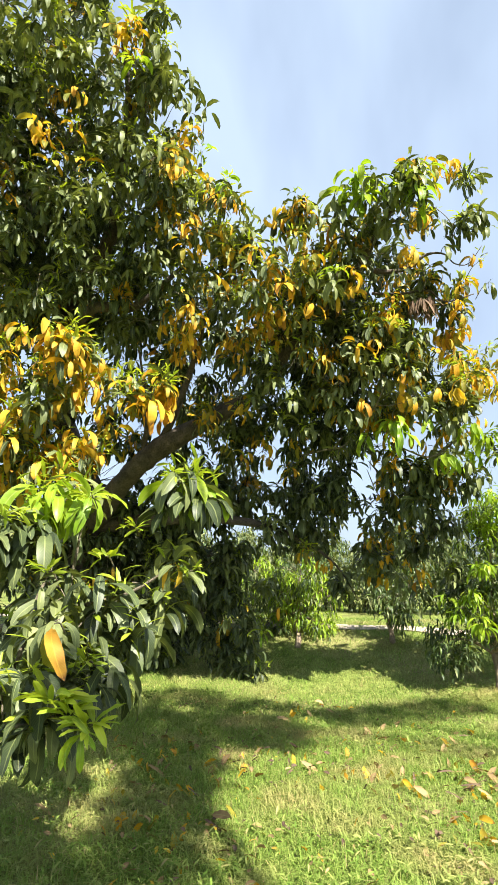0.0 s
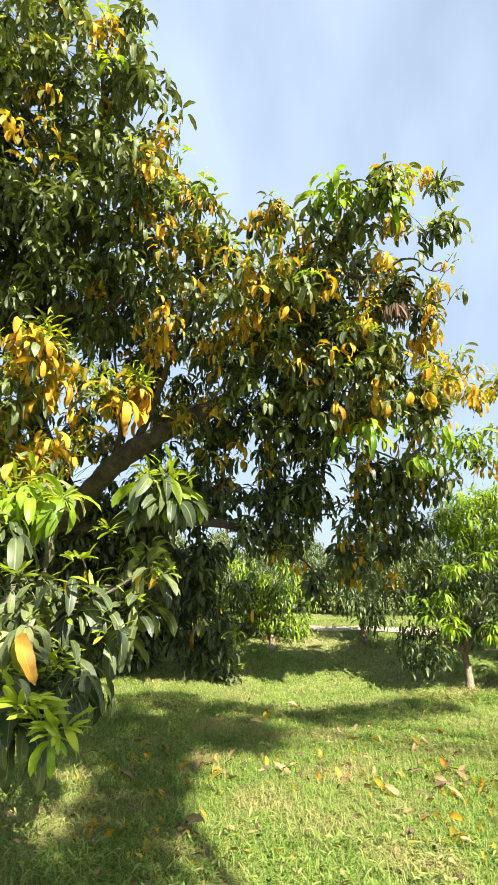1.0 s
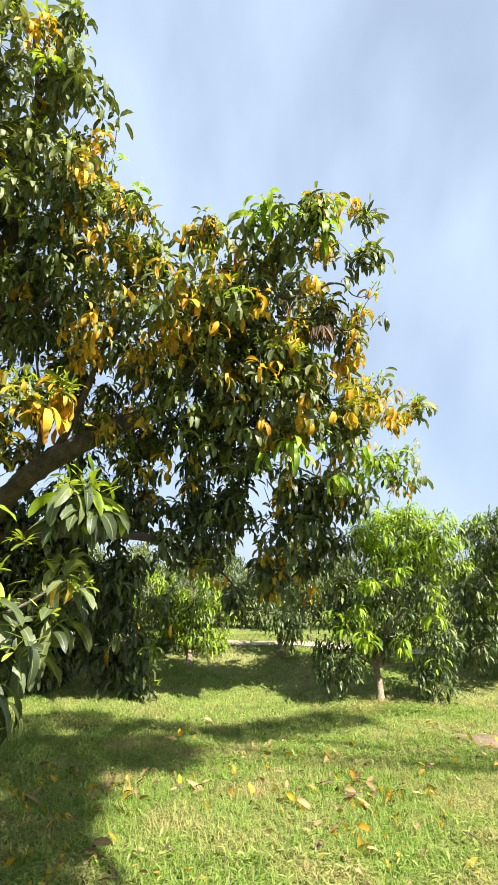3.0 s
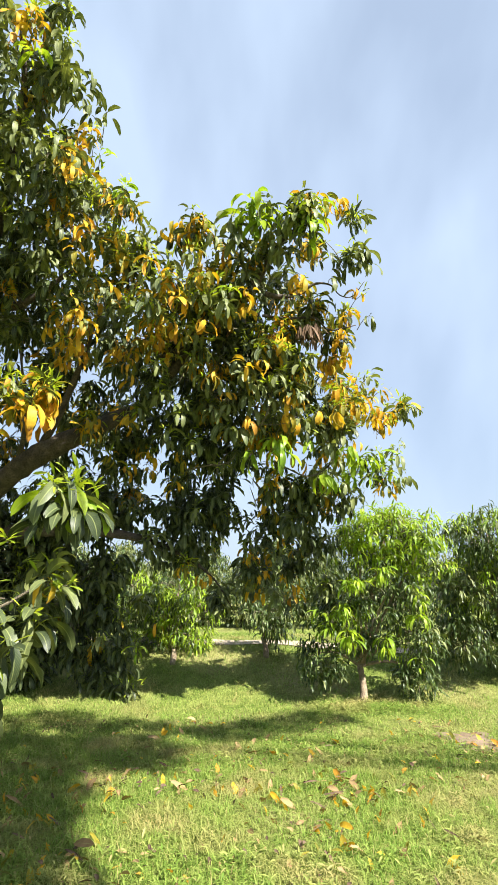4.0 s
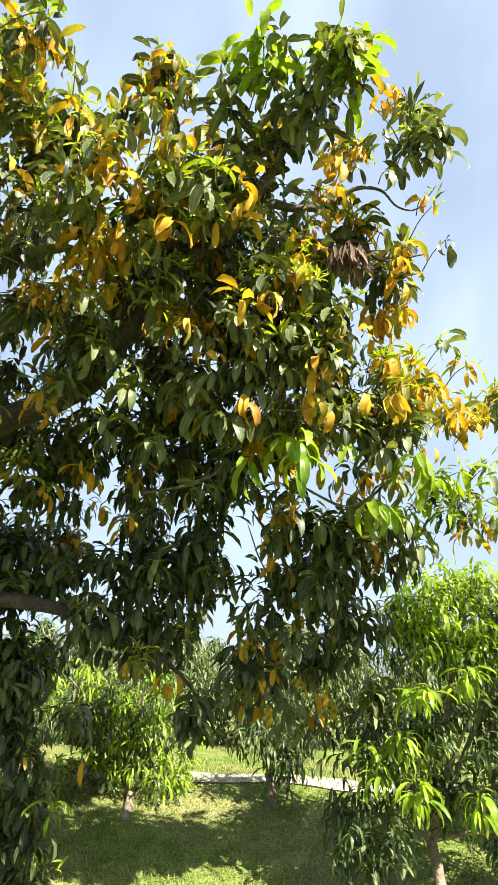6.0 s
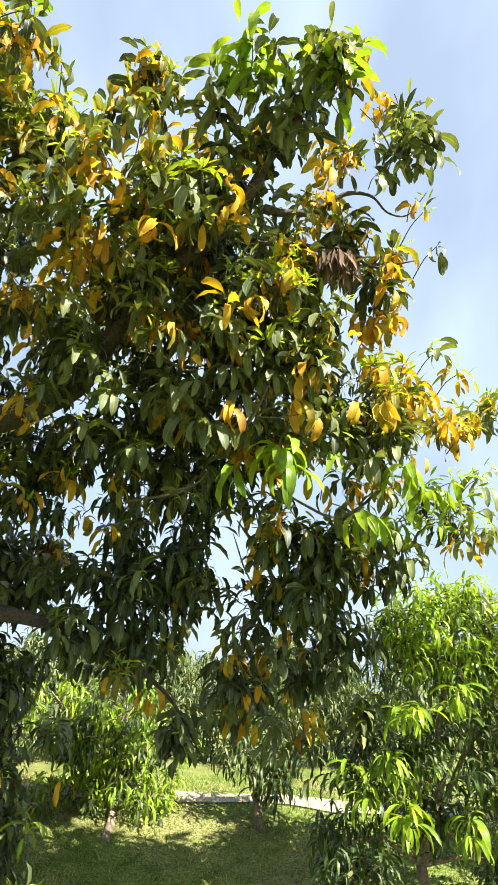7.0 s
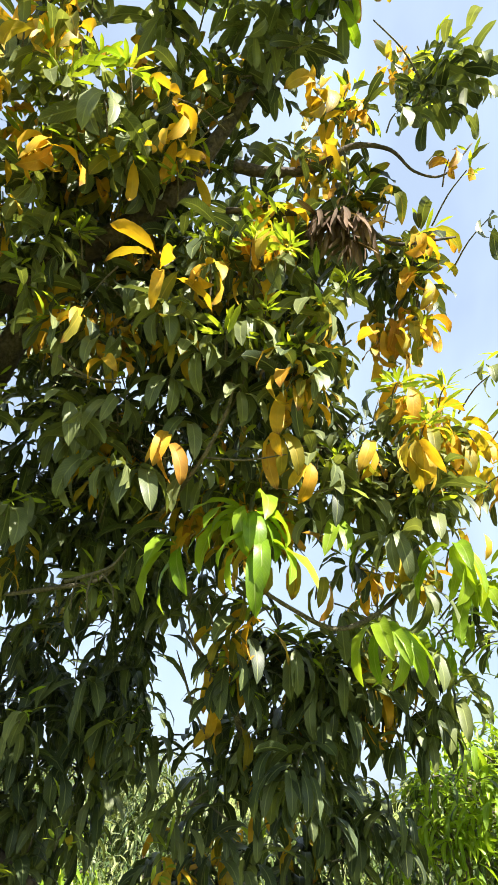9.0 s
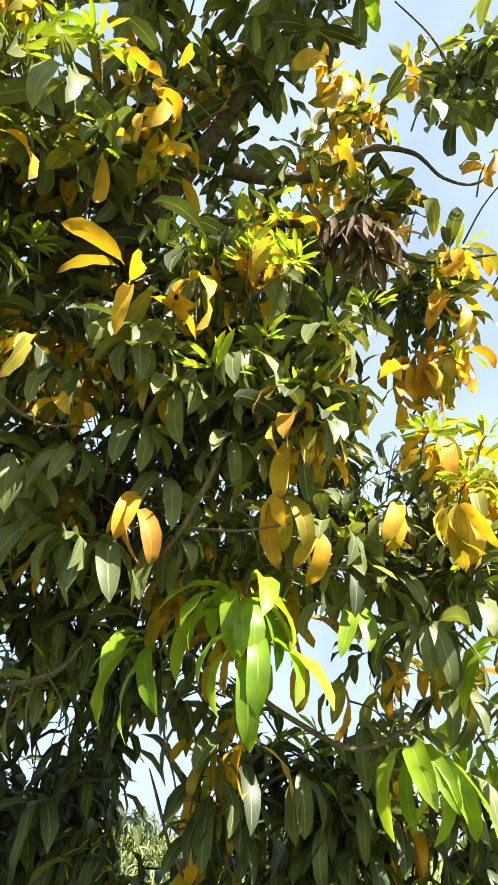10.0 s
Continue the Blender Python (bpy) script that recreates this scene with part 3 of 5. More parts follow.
lobe((-0.44, 5.72, 3.90), (0.32, 0.15, 0.2), 1.3, yellow=0.04)
lobe((-0.16, 5.54, 4.18), (0.3, 0.15, 0.22), 1.3, yellow=0.06)
lobe((0.93, 6.65, 2.52), (0.2, 0.15, 0.18), 2.4, yellow=0.08)
lobe((0.87, 6.81, 2.30), (0.22, 0.15, 0.15), 2.2, yellow=0.05)
lobe((1.11, 6.81, 2.33), (0.2, 0.15, 0.15), 2.2, yellow=0.1)
lobe((1.35, 6.75, 2.45), (0.2, 0.15, 0.15), 1.4, yellow=0.1)
lobe((1.17, 7.06, 1.84), (0.24, 0.18, 0.24), 0.9, yellow=0.1)
lobe((1.31, 7.40, 1.40), (0.18, 0.15, 0.16), 1.0, yellow=0.1)
lobe((0.99, 7.53, 1.22), (0.2, 0.18, 0.2), 0.5, yellow=0.15)
lobe((0.31, 6.94, 2.18), (0.28, 0.15, 0.1), 1.6, yellow=0.05)
lobe((0.68, 6.95, 2.22), (0.22, 0.15, 0.1), 1.6, yellow=0.0)
lobe((1.13, 5.75, 3.91), (0.17, 0.15, 0.24), 1.6, yellow=0.4, mid=0.3)
lobe((1.23, 6.15, 3.14), (0.2, 0.15, 0.2), 1.5, yellow=0.25, mid=0.4)
lobe((0.94, 5.50, 4.37), (0.2, 0.15, 0.12), 1.3, yellow=0.2, mid=0.3)
lobe((1.48, 6.10, 3.36), (0.2, 0.15, 0.16), 1.3, yellow=0.35, mid=0.3)
lobe((0.54, 5.30, 4.81), (0.2, 0.15, 0.2), 1.2, yellow=0.25, mid=0.4)
lobe((1.02, 6.60, 2.25), (0.2, 0.15, 0.2), 1.4, yellow=0.1, mid=0.3)
# deep inside, behind the front; nearly all dark leaves, to deepen the shade
store[0] = inner
for centre, radii in (
        ((-3.35, 5.26, 6.60), (1.5, 0.5, 1.3)), ((-2.15, 5.87, 5.56), (0.9, 0.5, 1.0)), ((-3.56, 6.46, 4.94), (1.3, 0.5, 0.9)),
        ((-1.45, 6.48, 4.48), (1.0, 0.5, 0.8)), ((-0.20, 6.51, 4.40), (0.9, 0.4, 0.8)), ((0.59, 6.20, 4.48), (0.7, 0.35, 0.8)),
        ((0.18, 6.88, 3.50), (0.8, 0.4, 0.7)), ((1.09, 6.71, 3.54), (0.8, 0.35, 0.6)), ((-3.55, 7.43, 2.54), (1.2, 0.5, 0.8)),
        ((-1.95, 7.82, 2.24), (0.8, 0.4, 0.5)), ((-0.29, 7.48, 2.47), (0.45, 0.35, 0.7)), ((0.45, 7.48, 1.88), (0.5, 0.3, 0.3)), ((-1.3, 6.9, 3.6), (0.8, 0.35, 0.6)), ((-2.2, 6.7, 4.0), (0.7, 0.35, 0.6)),
        ((-2.96, 8.22, 1.15), (1.1, 0.5, 0.6))):
    lobe(centre, radii, 0.92, 0.04, 0.0, 0.0, 1.05, 0.05)
store[0] = canopy
# thick old leaves round the limbs, added to block light inside the crown
for centre, radii in (
        ((-0.32, 6.60, 3.25), (0.45, 0.3, 0.4)), ((-0.10, 6.93, 2.58), (0.3, 0.25, 0.35)),
        ((0.43, 6.20, 3.81), (0.4, 0.25, 0.35)), ((-0.49, 7.06, 2.16), (0.4, 0.25, 0.3)), 
        ((-3.11, 5.56, 5.16), (0.9, 0.4, 0.7)), ((-1.48, 7.48, 2.35), (0.6, 0.3, 0.4)), ((-3.25, 8.01, 1.79), (1.1, 0.4, 0.5))):
    for p in lobe_points(mr, centre, radii, int(230 * radii[0] * radii[2]), 0.3):
        if not in_gap(p):
            inner.rosette("green", p, mr.uniform(0.9, 1.1))
# yellowing side
lobe((-2.67, 4.74, 3.27), (0.55, 0.39, 0.42), 1.35, yellow=0.64, mid=0.25, sprout=0.7, size=1.3)
lobe((-1.97, 5.25, 3.17), (0.44, 0.33, 0.28), 1.35, yellow=0.64, mid=0.25, sprout=0.6, size=1.3)
lobe((-2.68, 5.21, 2.50), (0.61, 0.39, 0.33), 1.35, yellow=0.64, mid=0.25, sprout=0.6, size=1.3)
lobe((-3.42, 5.00, 2.76), (0.44, 0.39, 0.39), 1.35, yellow=0.64, mid=0.25, sprout=0.6, size=1.3)
# low bough close by
lobe((-0.90, 3.10, 1.83), (0.15, 0.17, 0.13), 1.01, yellow=0.0, lime=0.15, mid=0.4, sprout=0.5, size=1.2)
lobe((-1.40, 3.03, 1.77), (0.18, 0.17, 0.11), 0.86, yellow=0.0, lime=0.4, mid=0.4, sprout=0.5, size=1.2)
lobe((-1.65, 2.80, 1.60), (0.17, 0.17, 0.13), 0.86, yellow=0.0, lime=0.15, mid=0.4, sprout=0.5, size=1.2)
lobe((-0.98, 3.18, 1.37), (0.22, 0.17, 0.20), 0.94, yellow=0.0, mid=0.4, sprout=0.6, size=1.2)
lobe((-1.37, 2.91, 1.32), (0.35, 0.22, 0.28), 0.94, yellow=0.0, mid=0.4, sprout=0.5, size=1.2)
lobe((-1.47, 2.72, 1.06), (0.33, 0.22, 0.28), 0.94, yellow=0.04, mid=0.4, sprout=0.4, size=1.2)
lobe((-1.26, 2.57, 0.86), (0.24, 0.20, 0.15), 1.08, yellow=0.0, lime=0.1, mid=0.4, sprout=0.8, size=1.2)
lobe((-1.57, 2.63, 0.86), (0.22, 0.22, 0.22), 0.94, yellow=0.0, lime=0.15, mid=0.4, sprout=0.3, size=1.2)
# the airy outer end of the far crown, part yellow
lobe((0.92, 5.50, 5.06), (0.13, 0.15, 0.13), 1.5, yellow=0.6, mid=0.2, sprout=0.4, size=1.0)
lobe((0.84, 5.62, 3.66), (0.16, 0.16, 0.16), 1.5, yellow=0.45, mid=0.3, sprout=0.5, size=1.0)
lobe((0.88, 5.62, 3.42), (0.15, 0.16, 0.14), 1.5, yellow=0.4, mid=0.3, sprout=0.5, size=1.0)
lobe((1.40, 5.55, 5.50), (0.16, 0.15, 0.14), 1.2, yellow=0.15, lime=0.1, mid=0.5, sprout=0.3, size=1.0)



def rows(*pairs):
    return [(*p, r) for p, r in pairs]


limb("trunk", rows(((-3.57, 8.01, 0.01), 0.30), ((-3.95, 8.57, 0.47), 0.24), ((-3.56, 7.78, 1.47), 0.21), ((-3.01, 7.14, 2.41), 0.19)), mango, BARK, 14, 0.05)
limb("main_limb", rows(((-3.29, 7.38, 1.99), 0.17), ((-2.46, 6.59, 2.55), 0.125), ((-1.95, 6.38, 2.86), 0.12), ((-1.32, 6.29, 3.16), 0.095), ((-0.79, 6.26, 3.43), 0.07), ((-0.47, 5.98, 3.80), 0.062), ((-0.20, 5.76, 4.05), 0.05)), mango, BARK, 12)
limb("upper_limb", rows(((-3.15, 7.31, 2.28), 0.15), ((-3.48, 6.67, 3.46), 0.13), ((-3.15, 6.02, 4.39), 0.11), ((-2.39, 5.47, 5.04), 0.08), ((-1.96, 4.75, 5.95), 0.04), ((-1.87, 4.28, 6.39), 0.012)), mango, BARK, 10)
limb("cross_limb", rows(((-3.24, 6.16, 4.16), 0.08), ((-2.54, 5.48, 4.20), 0.06), ((-2.11, 5.51, 4.19), 0.045), ((-1.50, 5.34, 4.54), 0.02)), mango, BARK, 8)
limb("fork_limb", rows(((-2.07, 6.44, 2.84), 0.055), ((-1.84, 6.23, 3.13), 0.045), ((-1.57, 5.93, 3.56), 0.035), ((-1.32, 5.63, 4.08), 0.015)), mango, BARK, 8)
limb("shoulder_limb", rows(((-2.30, 6.51, 2.69), 0.04), ((-2.15, 6.23, 3.01), 0.028), ((-2.08, 5.94, 3.33), 0.02), ((-2.05, 5.60, 3.73), 0.01)), mango, BARK, 8)
limb("low_limb", rows(((-3.21, 7.39, 1.99), 0.12), ((-1.90, 7.04, 2.04), 0.07), ((-1.16, 6.92, 1.99), 0.055), ((-0.62, 7.04, 1.85), 0.03), ((-0.09, 7.17, 1.53), 0.014), ((0.23, 7.38, 1.06), 0.005)), mango, BARK, 10)
limb("dark_limb", rows(((-0.64, 5.90, 3.79), 0.065), ((-0.37, 5.80, 3.96), 0.06), ((-0.09, 5.70, 4.12), 0.055), ((0.16, 5.60, 4.28), 0.05), ((0.36, 5.45, 4.51), 0.036), ((0.52, 5.30, 4.77), 0.026), ((0.62, 5.20, 4.86), 0.018), ((0.72, 5.12, 4.94), 0.008)), mango, BARK, 10)
limb("side_branch", rows(((0.45, 5.50, 4.41), 0.03), ((0.59, 5.50, 4.38), 0.026), ((0.80, 5.48, 4.40), 0.02), ((0.96, 5.42, 4.49), 0.014), ((1.13, 5.42, 4.49), 0.009), ((1.24, 5.45, 4.39), 0.006), ((1.37, 5.45, 4.38), 0.005), ((1.49, 5.38, 4.52), 0.003)), mango, BARK, 8)
limb("side_branch", rows(((0.43, 5.57, 4.19), 0.016), ((0.70, 5.52, 4.14), 0.014), ((0.98, 5.53, 4.16), 0.012), ((1.14, 5.56, 4.04), 0.009), ((1.42, 5.55, 4.10), 0.005)), mango, BARK, 7)
limb("side_branch", rows(((0.20, 6.14, 2.91), 0.010), ((0.29, 5.94, 2.92), 0.009), ((0.42, 5.77, 3.04), 0.008), ((0.50, 5.67, 3.19), 0.007), ((0.52, 5.63, 3.29), 0.004)), mango, TWIG, 7)
limb("side_branch", rows(((0.61, 6.17, 2.75), 0.006), ((0.79, 6.19, 2.65), 0.009), ((0.99, 6.24, 2.59), 0.010), ((1.18, 6.24, 2.68), 0.010), ((1.36, 6.34, 2.88), 0.010)), mango, TWIG, 7)
limb("side_branch", rows(((0.09, 6.32, 2.86), 0.010), ((0.00, 6.33, 2.75), 0.011), ((-0.16, 6.34, 2.71), 0.010), ((-0.37, 6.35, 2.67), 0.008)), mango, TWIG, 7)
limb("side_branch", rows(((-0.17, 5.80, 3.43), 0.006), ((-0.28, 5.72, 3.54), 0.009), ((-0.35, 5.70, 3.74), 0.011)), mango, TWIG, 7)
limb("side_branch", rows(((-0.17, 5.80, 3.43), 0.006), ((-0.06, 5.82, 3.41), 0.006), ((0.06, 5.83, 3.41), 0.004)), mango, TWIG, 7)
limb("hanging_branch", rows(((0.37, 6.44, 2.60), 0.003), ((0.48, 6.52, 2.48), 0.014), ((0.60, 6.66, 2.35), 0.016), ((0.68, 6.83, 2.16), 0.018)), mango, TWIG, 7)
limb("hanging_branch", rows(((0.35, 6.49, 2.52), 0.002), ((0.38, 6.54, 2.45), 0.005), ((0.44, 6.62, 2.31), 0.006), ((0.52, 6.70, 2.19), 0.005)), mango, TWIG, 6)

# thin bare twigs
for path in (rows(((-0.06, 6.08, 2.66), 0.008), ((0.05, 6.03, 2.68), 0.007), ((0.12, 6.01, 2.71), 0.006), ((0.17, 5.98, 2.77), 0.003)),
             rows(((0.05, 6.03, 2.68), 0.005), ((0.04, 6.04, 2.61), 0.004), ((0.05, 6.08, 2.53), 0.002)),
             rows(((0.08, 6.02, 2.69), 0.004), ((0.13, 6.04, 2.63), 0.003), ((0.13, 6.08, 2.57), 0.002)),
             rows(((-0.01, 6.05, 2.67), 0.004), ((-0.02, 6.07, 2.61), 0.003), ((-0.02, 6.09, 2.56), 0.002)),
             rows(((-0.11, 5.57, 3.32), 0.006), ((-0.04, 5.60, 3.28), 0.005), ((0.04, 5.62, 3.26), 0.004), ((0.15, 5.61, 3.28), 0.002)),
             rows(((0.44, 5.76, 3.05), 0.005), ((0.58, 5.74, 3.04), 0.004), ((0.73, 5.73, 3.07), 0.002)),
             rows(((0.96, 5.91, 3.04), 0.004), ((0.82, 5.88, 3.00), 0.003), ((0.67, 5.84, 2.99), 0.002)),
             rows(((0.91, 5.36, 4.35), 0.006), ((0.94, 5.41, 4.22), 0.004), ((0.92, 5.45, 4.12), 0.003)),
             rows(((0.40, 6.27, 2.73), 0.005), ((0.40, 6.32, 2.60), 0.004), ((0.45, 6.41, 2.46), 0.003), ((0.44, 6.51, 2.34), 0.002)),
             rows(((0.46, 6.29, 2.70), 0.005), ((0.51, 6.36, 2.55), 0.004), ((0.50, 6.45, 2.40), 0.003)),
             rows(((1.20, 5.17, 4.60), 0.005), ((1.12, 5.11, 4.70), 0.004), ((0.99, 5.05, 4.79), 0.003))):
    limb("bare_twig", path, mango, TWIG, 6, 0.04, 3, 4)

# shoots that stand out, leaf by leaf
SHAPES = {}


def leaf_mesh(kind, variant):
    """One leaf at the origin that heads along x; shared by all leaves of that shape."""
    key = (kind, variant)
    if key not in SHAPES:
        r = np.random.default_rng(variant * 7 + len(kind))
        _, length, ratio, rise, bend, vary = HABIT[kind]
        one = np.ones(1)
        v = leaf_verts(r, np.zeros((1, 3)), 0 * one, 0 * one, length * one, one * length * ratio * r.uniform(0.9, 1.15), one * (bend + 0.25 * (variant % 3 - 1)), one * r.uniform(0.15, 0.45), one * r.normal(0, 0.35))[0]
        me = bpy.data.meshes.new(kind + "_leaf")
        me.from_pydata(v.tolist(), [], LEAF_FACES.tolist())
        layer = me.uv_layers.new(name="UVMap")
        for lp in me.loops:
            layer.data[lp.index].uv = LEAF_UV[lp.vertex_index]
        me.polygons.foreach_set("use_smooth", np.ones(len(me.polygons), dtype=bool))
        me.materials.append(LEAF[kind + "_single"])
        SHAPES[key] = me
    return SHAPES[key]


sr = np.random.default_rng(17)


def shoot(kind, tip, count, size=1.0, face=-1.6, arc=2.6, stem=0.13):
    """A twig with a whorl of leaves, most of them on the side that it faces (radians)."""
    tip = np.array(tip)
    back = tip + np.array([-0.25 * stem * math.cos(face), -stem * 0.8 * math.sin(face), -0.35 * stem])
    path = smooth_path([(*back, 0.004), (*((back + tip) / 2 + np.array([0, 0, 0.02])), 0.0035), (*tip, 0.0025)], 4)
    v, f = tube(path, 6)
    twig = mesh_object("shoot", v.tolist(), f, TWIG, mango)
    rise = HABIT[kind][3]
    for i in range(count):
        az = face + arc * ((i + 0.5) / count - 0.5) * 2 * (1 if i % 2 else 0.8) + sr.normal(0, 0.15)
        leaf = new("leaf", leaf_mesh(kind, int(sr.integers(0, 6))))
        leaf.parent = twig
        el = rise - (0.0 if kind in ("sprout", "dead") else 0.12 if kind == "lime" else 0.4) + sr.normal(0, 0.35)
        turn = Euler((sr.normal(0, 0.3), -max(-1.3, min(1.0, el)), az)).to_matrix().to_4x4()
        at = tip + sr.normal(0, 0.012, 3) + 0.012 * np.array([math.cos(az), math.sin(az), 0])
        leaf.matrix_basis = Matrix.Translation(at) @ turn @ Matrix.Scale(size * sr.uniform(0.7, 1.05), 4)
    return twig


def spray(kind, tip, count, size):
    """A lone whorl on a thin twig, joined to the crown."""
    if in_gap(np.array(tip)):
        return
    canopy.rosette(kind, tip, size, None, count, 0.02)
    twigs.add(np.array(tip) + np.array([-0.08, 0.25, -0.06]), tip, 0.0045, 0.0025, 0.03)
    if kind in ("yellow", "lime", "midgreen"):
        inner.rosette("sprout", np.array(tip) + np.array([0, 0, 0.03]), size * 0.9)


# lime shoots
shoot("lime", (0.60, 5.90, 2.91), 15, 1.35, -1.5, 2.6)
shoot("lime", (0.64, 5.90, 2.78), 6, 1.3, -1.5, 1.6)
shoot("lime", (0.37, 6.00, 2.78), 5, 1.35, -2.4, 1.0)
shoot("lime", (0.93, 6.06, 2.96), 4, 1.17, -0.8, 1.2)
shoot("lime", (1.15, 6.16, 2.59), 8, 1.35, -1.4, 1.8)
shoot("lime", (1.41, 6.02, 2.88), 8, 1.35, -1.6, 2.0)
spray("lime", (0.33, 4.94, 4.88), 8, 1.1)
spray("lime", (0.63, 4.93, 4.94), 6, 1.0)
spray("lime", (0.93, 4.88, 5.05), 8, 1.1)
spray("lime", (-0.96, 7.34, 0.67), 6, 0.9)
# yellow shoots
shoot("yellow", (-0.08, 5.56, 3.51), 6, 1.18, -1.6, 2.0)
shoot("yellow", (0.77, 5.15, 4.42), 9, 1.12)
shoot("yellow", (1.11, 5.44, 4.16), 2, 1.06, -1.5, 0.8)
shoot("yellow", (1.24, 5.52, 4.03), 5, 1.01)
shoot("yellow", (1.30, 5.67, 3.96), 4, 1.01)
shoot("yellow", (0.69, 5.77, 3.16), 5, 1.23, -1.9, 1.2)
shoot("yellow", (0.82, 5.86, 3.10), 2, 1.01, -1.6, 0.6)
shoot("yellow", (0.29, 5.76, 3.13), 2, 1.06, -1.5, 0.6)
shoot("yellow", (-0.22, 5.34, 4.18), 4, 1.01)
shoot("yellow", (0.40, 5.51, 3.72), 4, 1.01)
shoot("yellow", (0.57, 5.53, 3.71), 4, 0.95)
shoot("yellow", (0.82, 5.63, 3.57), 6, 1.06)
shoot("yellow", (0.96, 5.70, 3.55), 4, 1.12)
shoot("yellow", (1.23, 5.82, 3.21), 9, 1.18)
shoot("yellow", (1.06, 5.89, 3.25), 3, 1.01)
shoot("yellow", (0.81, 6.10, 2.80), 2, 1.18, -1.5, 0.6)
shoot("yellow", (0.91, 6.18, 2.76), 3, 1.06)
shoot("yellow", (-0.13, 5.46, 4.16), 5, 1.06)
shoot("yellow", (0.05, 5.24, 4.53), 3, 1.06)
shoot("yellow", (1.38, 5.40, 4.42), 4, 1.01)
spray("yellow", (-0.26, 4.95, 4.89), 8, 0.9)
spray("yellow", (-0.29, 5.07, 4.62), 4, 1.0)
spray("yellow", (-0.26, 5.23, 4.19), 6, 1.0)
spray("yellow", (1.77, 5.89, 3.49), 7, 0.9)
spray("yellow", (2.09, 6.07, 3.39), 4, 0.9)
spray("yellow", (1.90, 6.10, 3.17), 3, 0.9)
spray("yellow", (-1.40, 5.80, 3.14), 6, 1.0)
spray("yellow", (-0.37, 6.82, 1.66), 3, 1.0)
spray("yellow", (0.36, 6.86, 1.76), 4, 0.9)
spray("yellow", (-0.05, 6.79, 1.82), 1, 0.9)
spray("yellow", (-1.11, 7.12, 1.01), 1, 0.7)
spray("yellow", (-0.72, 7.18, 0.96), 2, 0.9)
# green shoots
shoot("midgreen", (0.20, 5.82, 3.02), 10, 1.32)
shoot("midgreen", (-0.05, 5.18, 4.29), 4, 1.50)
shoot("midgreen", (0.48, 5.60, 3.51), 7, 1.14)
shoot("midgreen", (0.64, 5.49, 3.78), 7, 1.20)
shoot("midgreen", (1.18, 6.01, 2.90), 9, 1.26)
shoot("midgreen", (0.56, 5.72, 3.31), 7, 1.20)
shoot("midgreen", (0.36, 5.82, 3.21), 6, 1.20)
shoot("midgreen", (0.87, 5.89, 3.16), 6, 1.26)
shoot("green", (0.84, 6.42, 2.53), 6, 1.26)
shoot("midgreen", (1.11, 5.25, 4.47), 5, 1.14, -0.6, 1.5)
shoot("yellow", (-0.18, 5.15, 3.92), 7, 1.1)
shoot("yellow", (-0.24, 4.97, 4.29), 5, 1.1)
shoot("yellow", (-0.12, 4.96, 4.32), 5, 1.1)
shoot("midgreen", (0.00, 5.07, 4.07), 6, 1.3)
shoot("midgreen", (-0.17, 5.07, 4.14), 7, 1.1)
shoot("sprout", (-0.14, 5.03, 4.12), 14, 1.0)
shoot("sprout", (0.08, 5.01, 4.17), 12, 0.9)
shoot("lime", (0.07, 5.03, 4.22), 4, 0.8)
shoot("midgreen", (0.11, 5.78, 3.01), 8, 1.1)
shoot("midgreen", (-0.07, 5.67, 3.17), 8, 1.1)
shoot("midgreen", (0.27, 5.45, 3.47), 8, 1.05)
shoot("yellow", (0.29, 5.70, 3.07), 2, 1.1, -1.5, 0.6)
shoot("yellow", (0.07, 5.58, 3.33), 3, 0.9)
shoot("yellow", (0.41, 5.38, 3.61), 4, 0.95)
shoot("midgreen", (0.04, 5.60, 3.46), 8, 1.1)
shoot("midgreen", (0.16, 5.50, 3.63), 7, 1.05)
shoot("midgreen", (-0.13, 5.22, 4.23), 8, 1.1)
shoot("midgreen", (-0.22, 5.13, 4.36), 8, 1.1)
shoot("sprout", (-0.05, 5.06, 4.33), 14, 0.9)
shoot("sprout", (-0.12, 5.45, 3.84), 12, 0.8)
shoot("sprout", (0.24, 5.33, 4.08), 12, 0.8)
shoot("midgreen", (0.26, 5.55, 3.56), 9, 1.1)
shoot("midgreen", (0.39, 5.61, 3.40), 9, 1.1)
shoot("midgreen", (0.27, 5.69, 3.33), 8, 1.1)
shoot("midgreen", (0.08, 5.73, 3.25), 8, 1.1)
shoot("midgreen", (-0.01, 5.84, 3.06), 8, 1.15)
shoot("midgreen", (0.56, 5.54, 3.53), 8, 1.1)
shoot("sprout", (0.55, 5.36, 3.74), 16, 1.0)
shoot("sprout", (0.68, 5.37, 3.74), 16, 0.9)
shoot("sprout", (0.40, 5.39, 3.75), 14, 0.9)
shoot("sprout", (0.48, 5.51, 3.41), 10, 1.2)
shoot("sprout", (0.62, 5.52, 3.56), 12, 0.8)
shoot("sprout", (0.93, 5.49, 3.72), 14, 0.8)
shoot("sprout", (1.17, 5.77, 3.46), 16, 0.9)
shoot("sprout", (1.29, 5.82, 3.31), 16, 0.9)
shoot("sprout", (0.76, 5.70, 3.28), 10, 0.8)
shoot("sprout", (1.40, 5.85, 3.52), 14, 0.9)
shoot("midgreen", (1.03, 6.34, 2.68), 8, 1.1)
shoot("midgreen", (1.33, 6.21, 2.76), 9, 1.15)
shoot("green", (1.19, 6.60, 2.43), 9, 1.1)
shoot("green", (1.38, 6.55, 2.52), 9, 1.1)
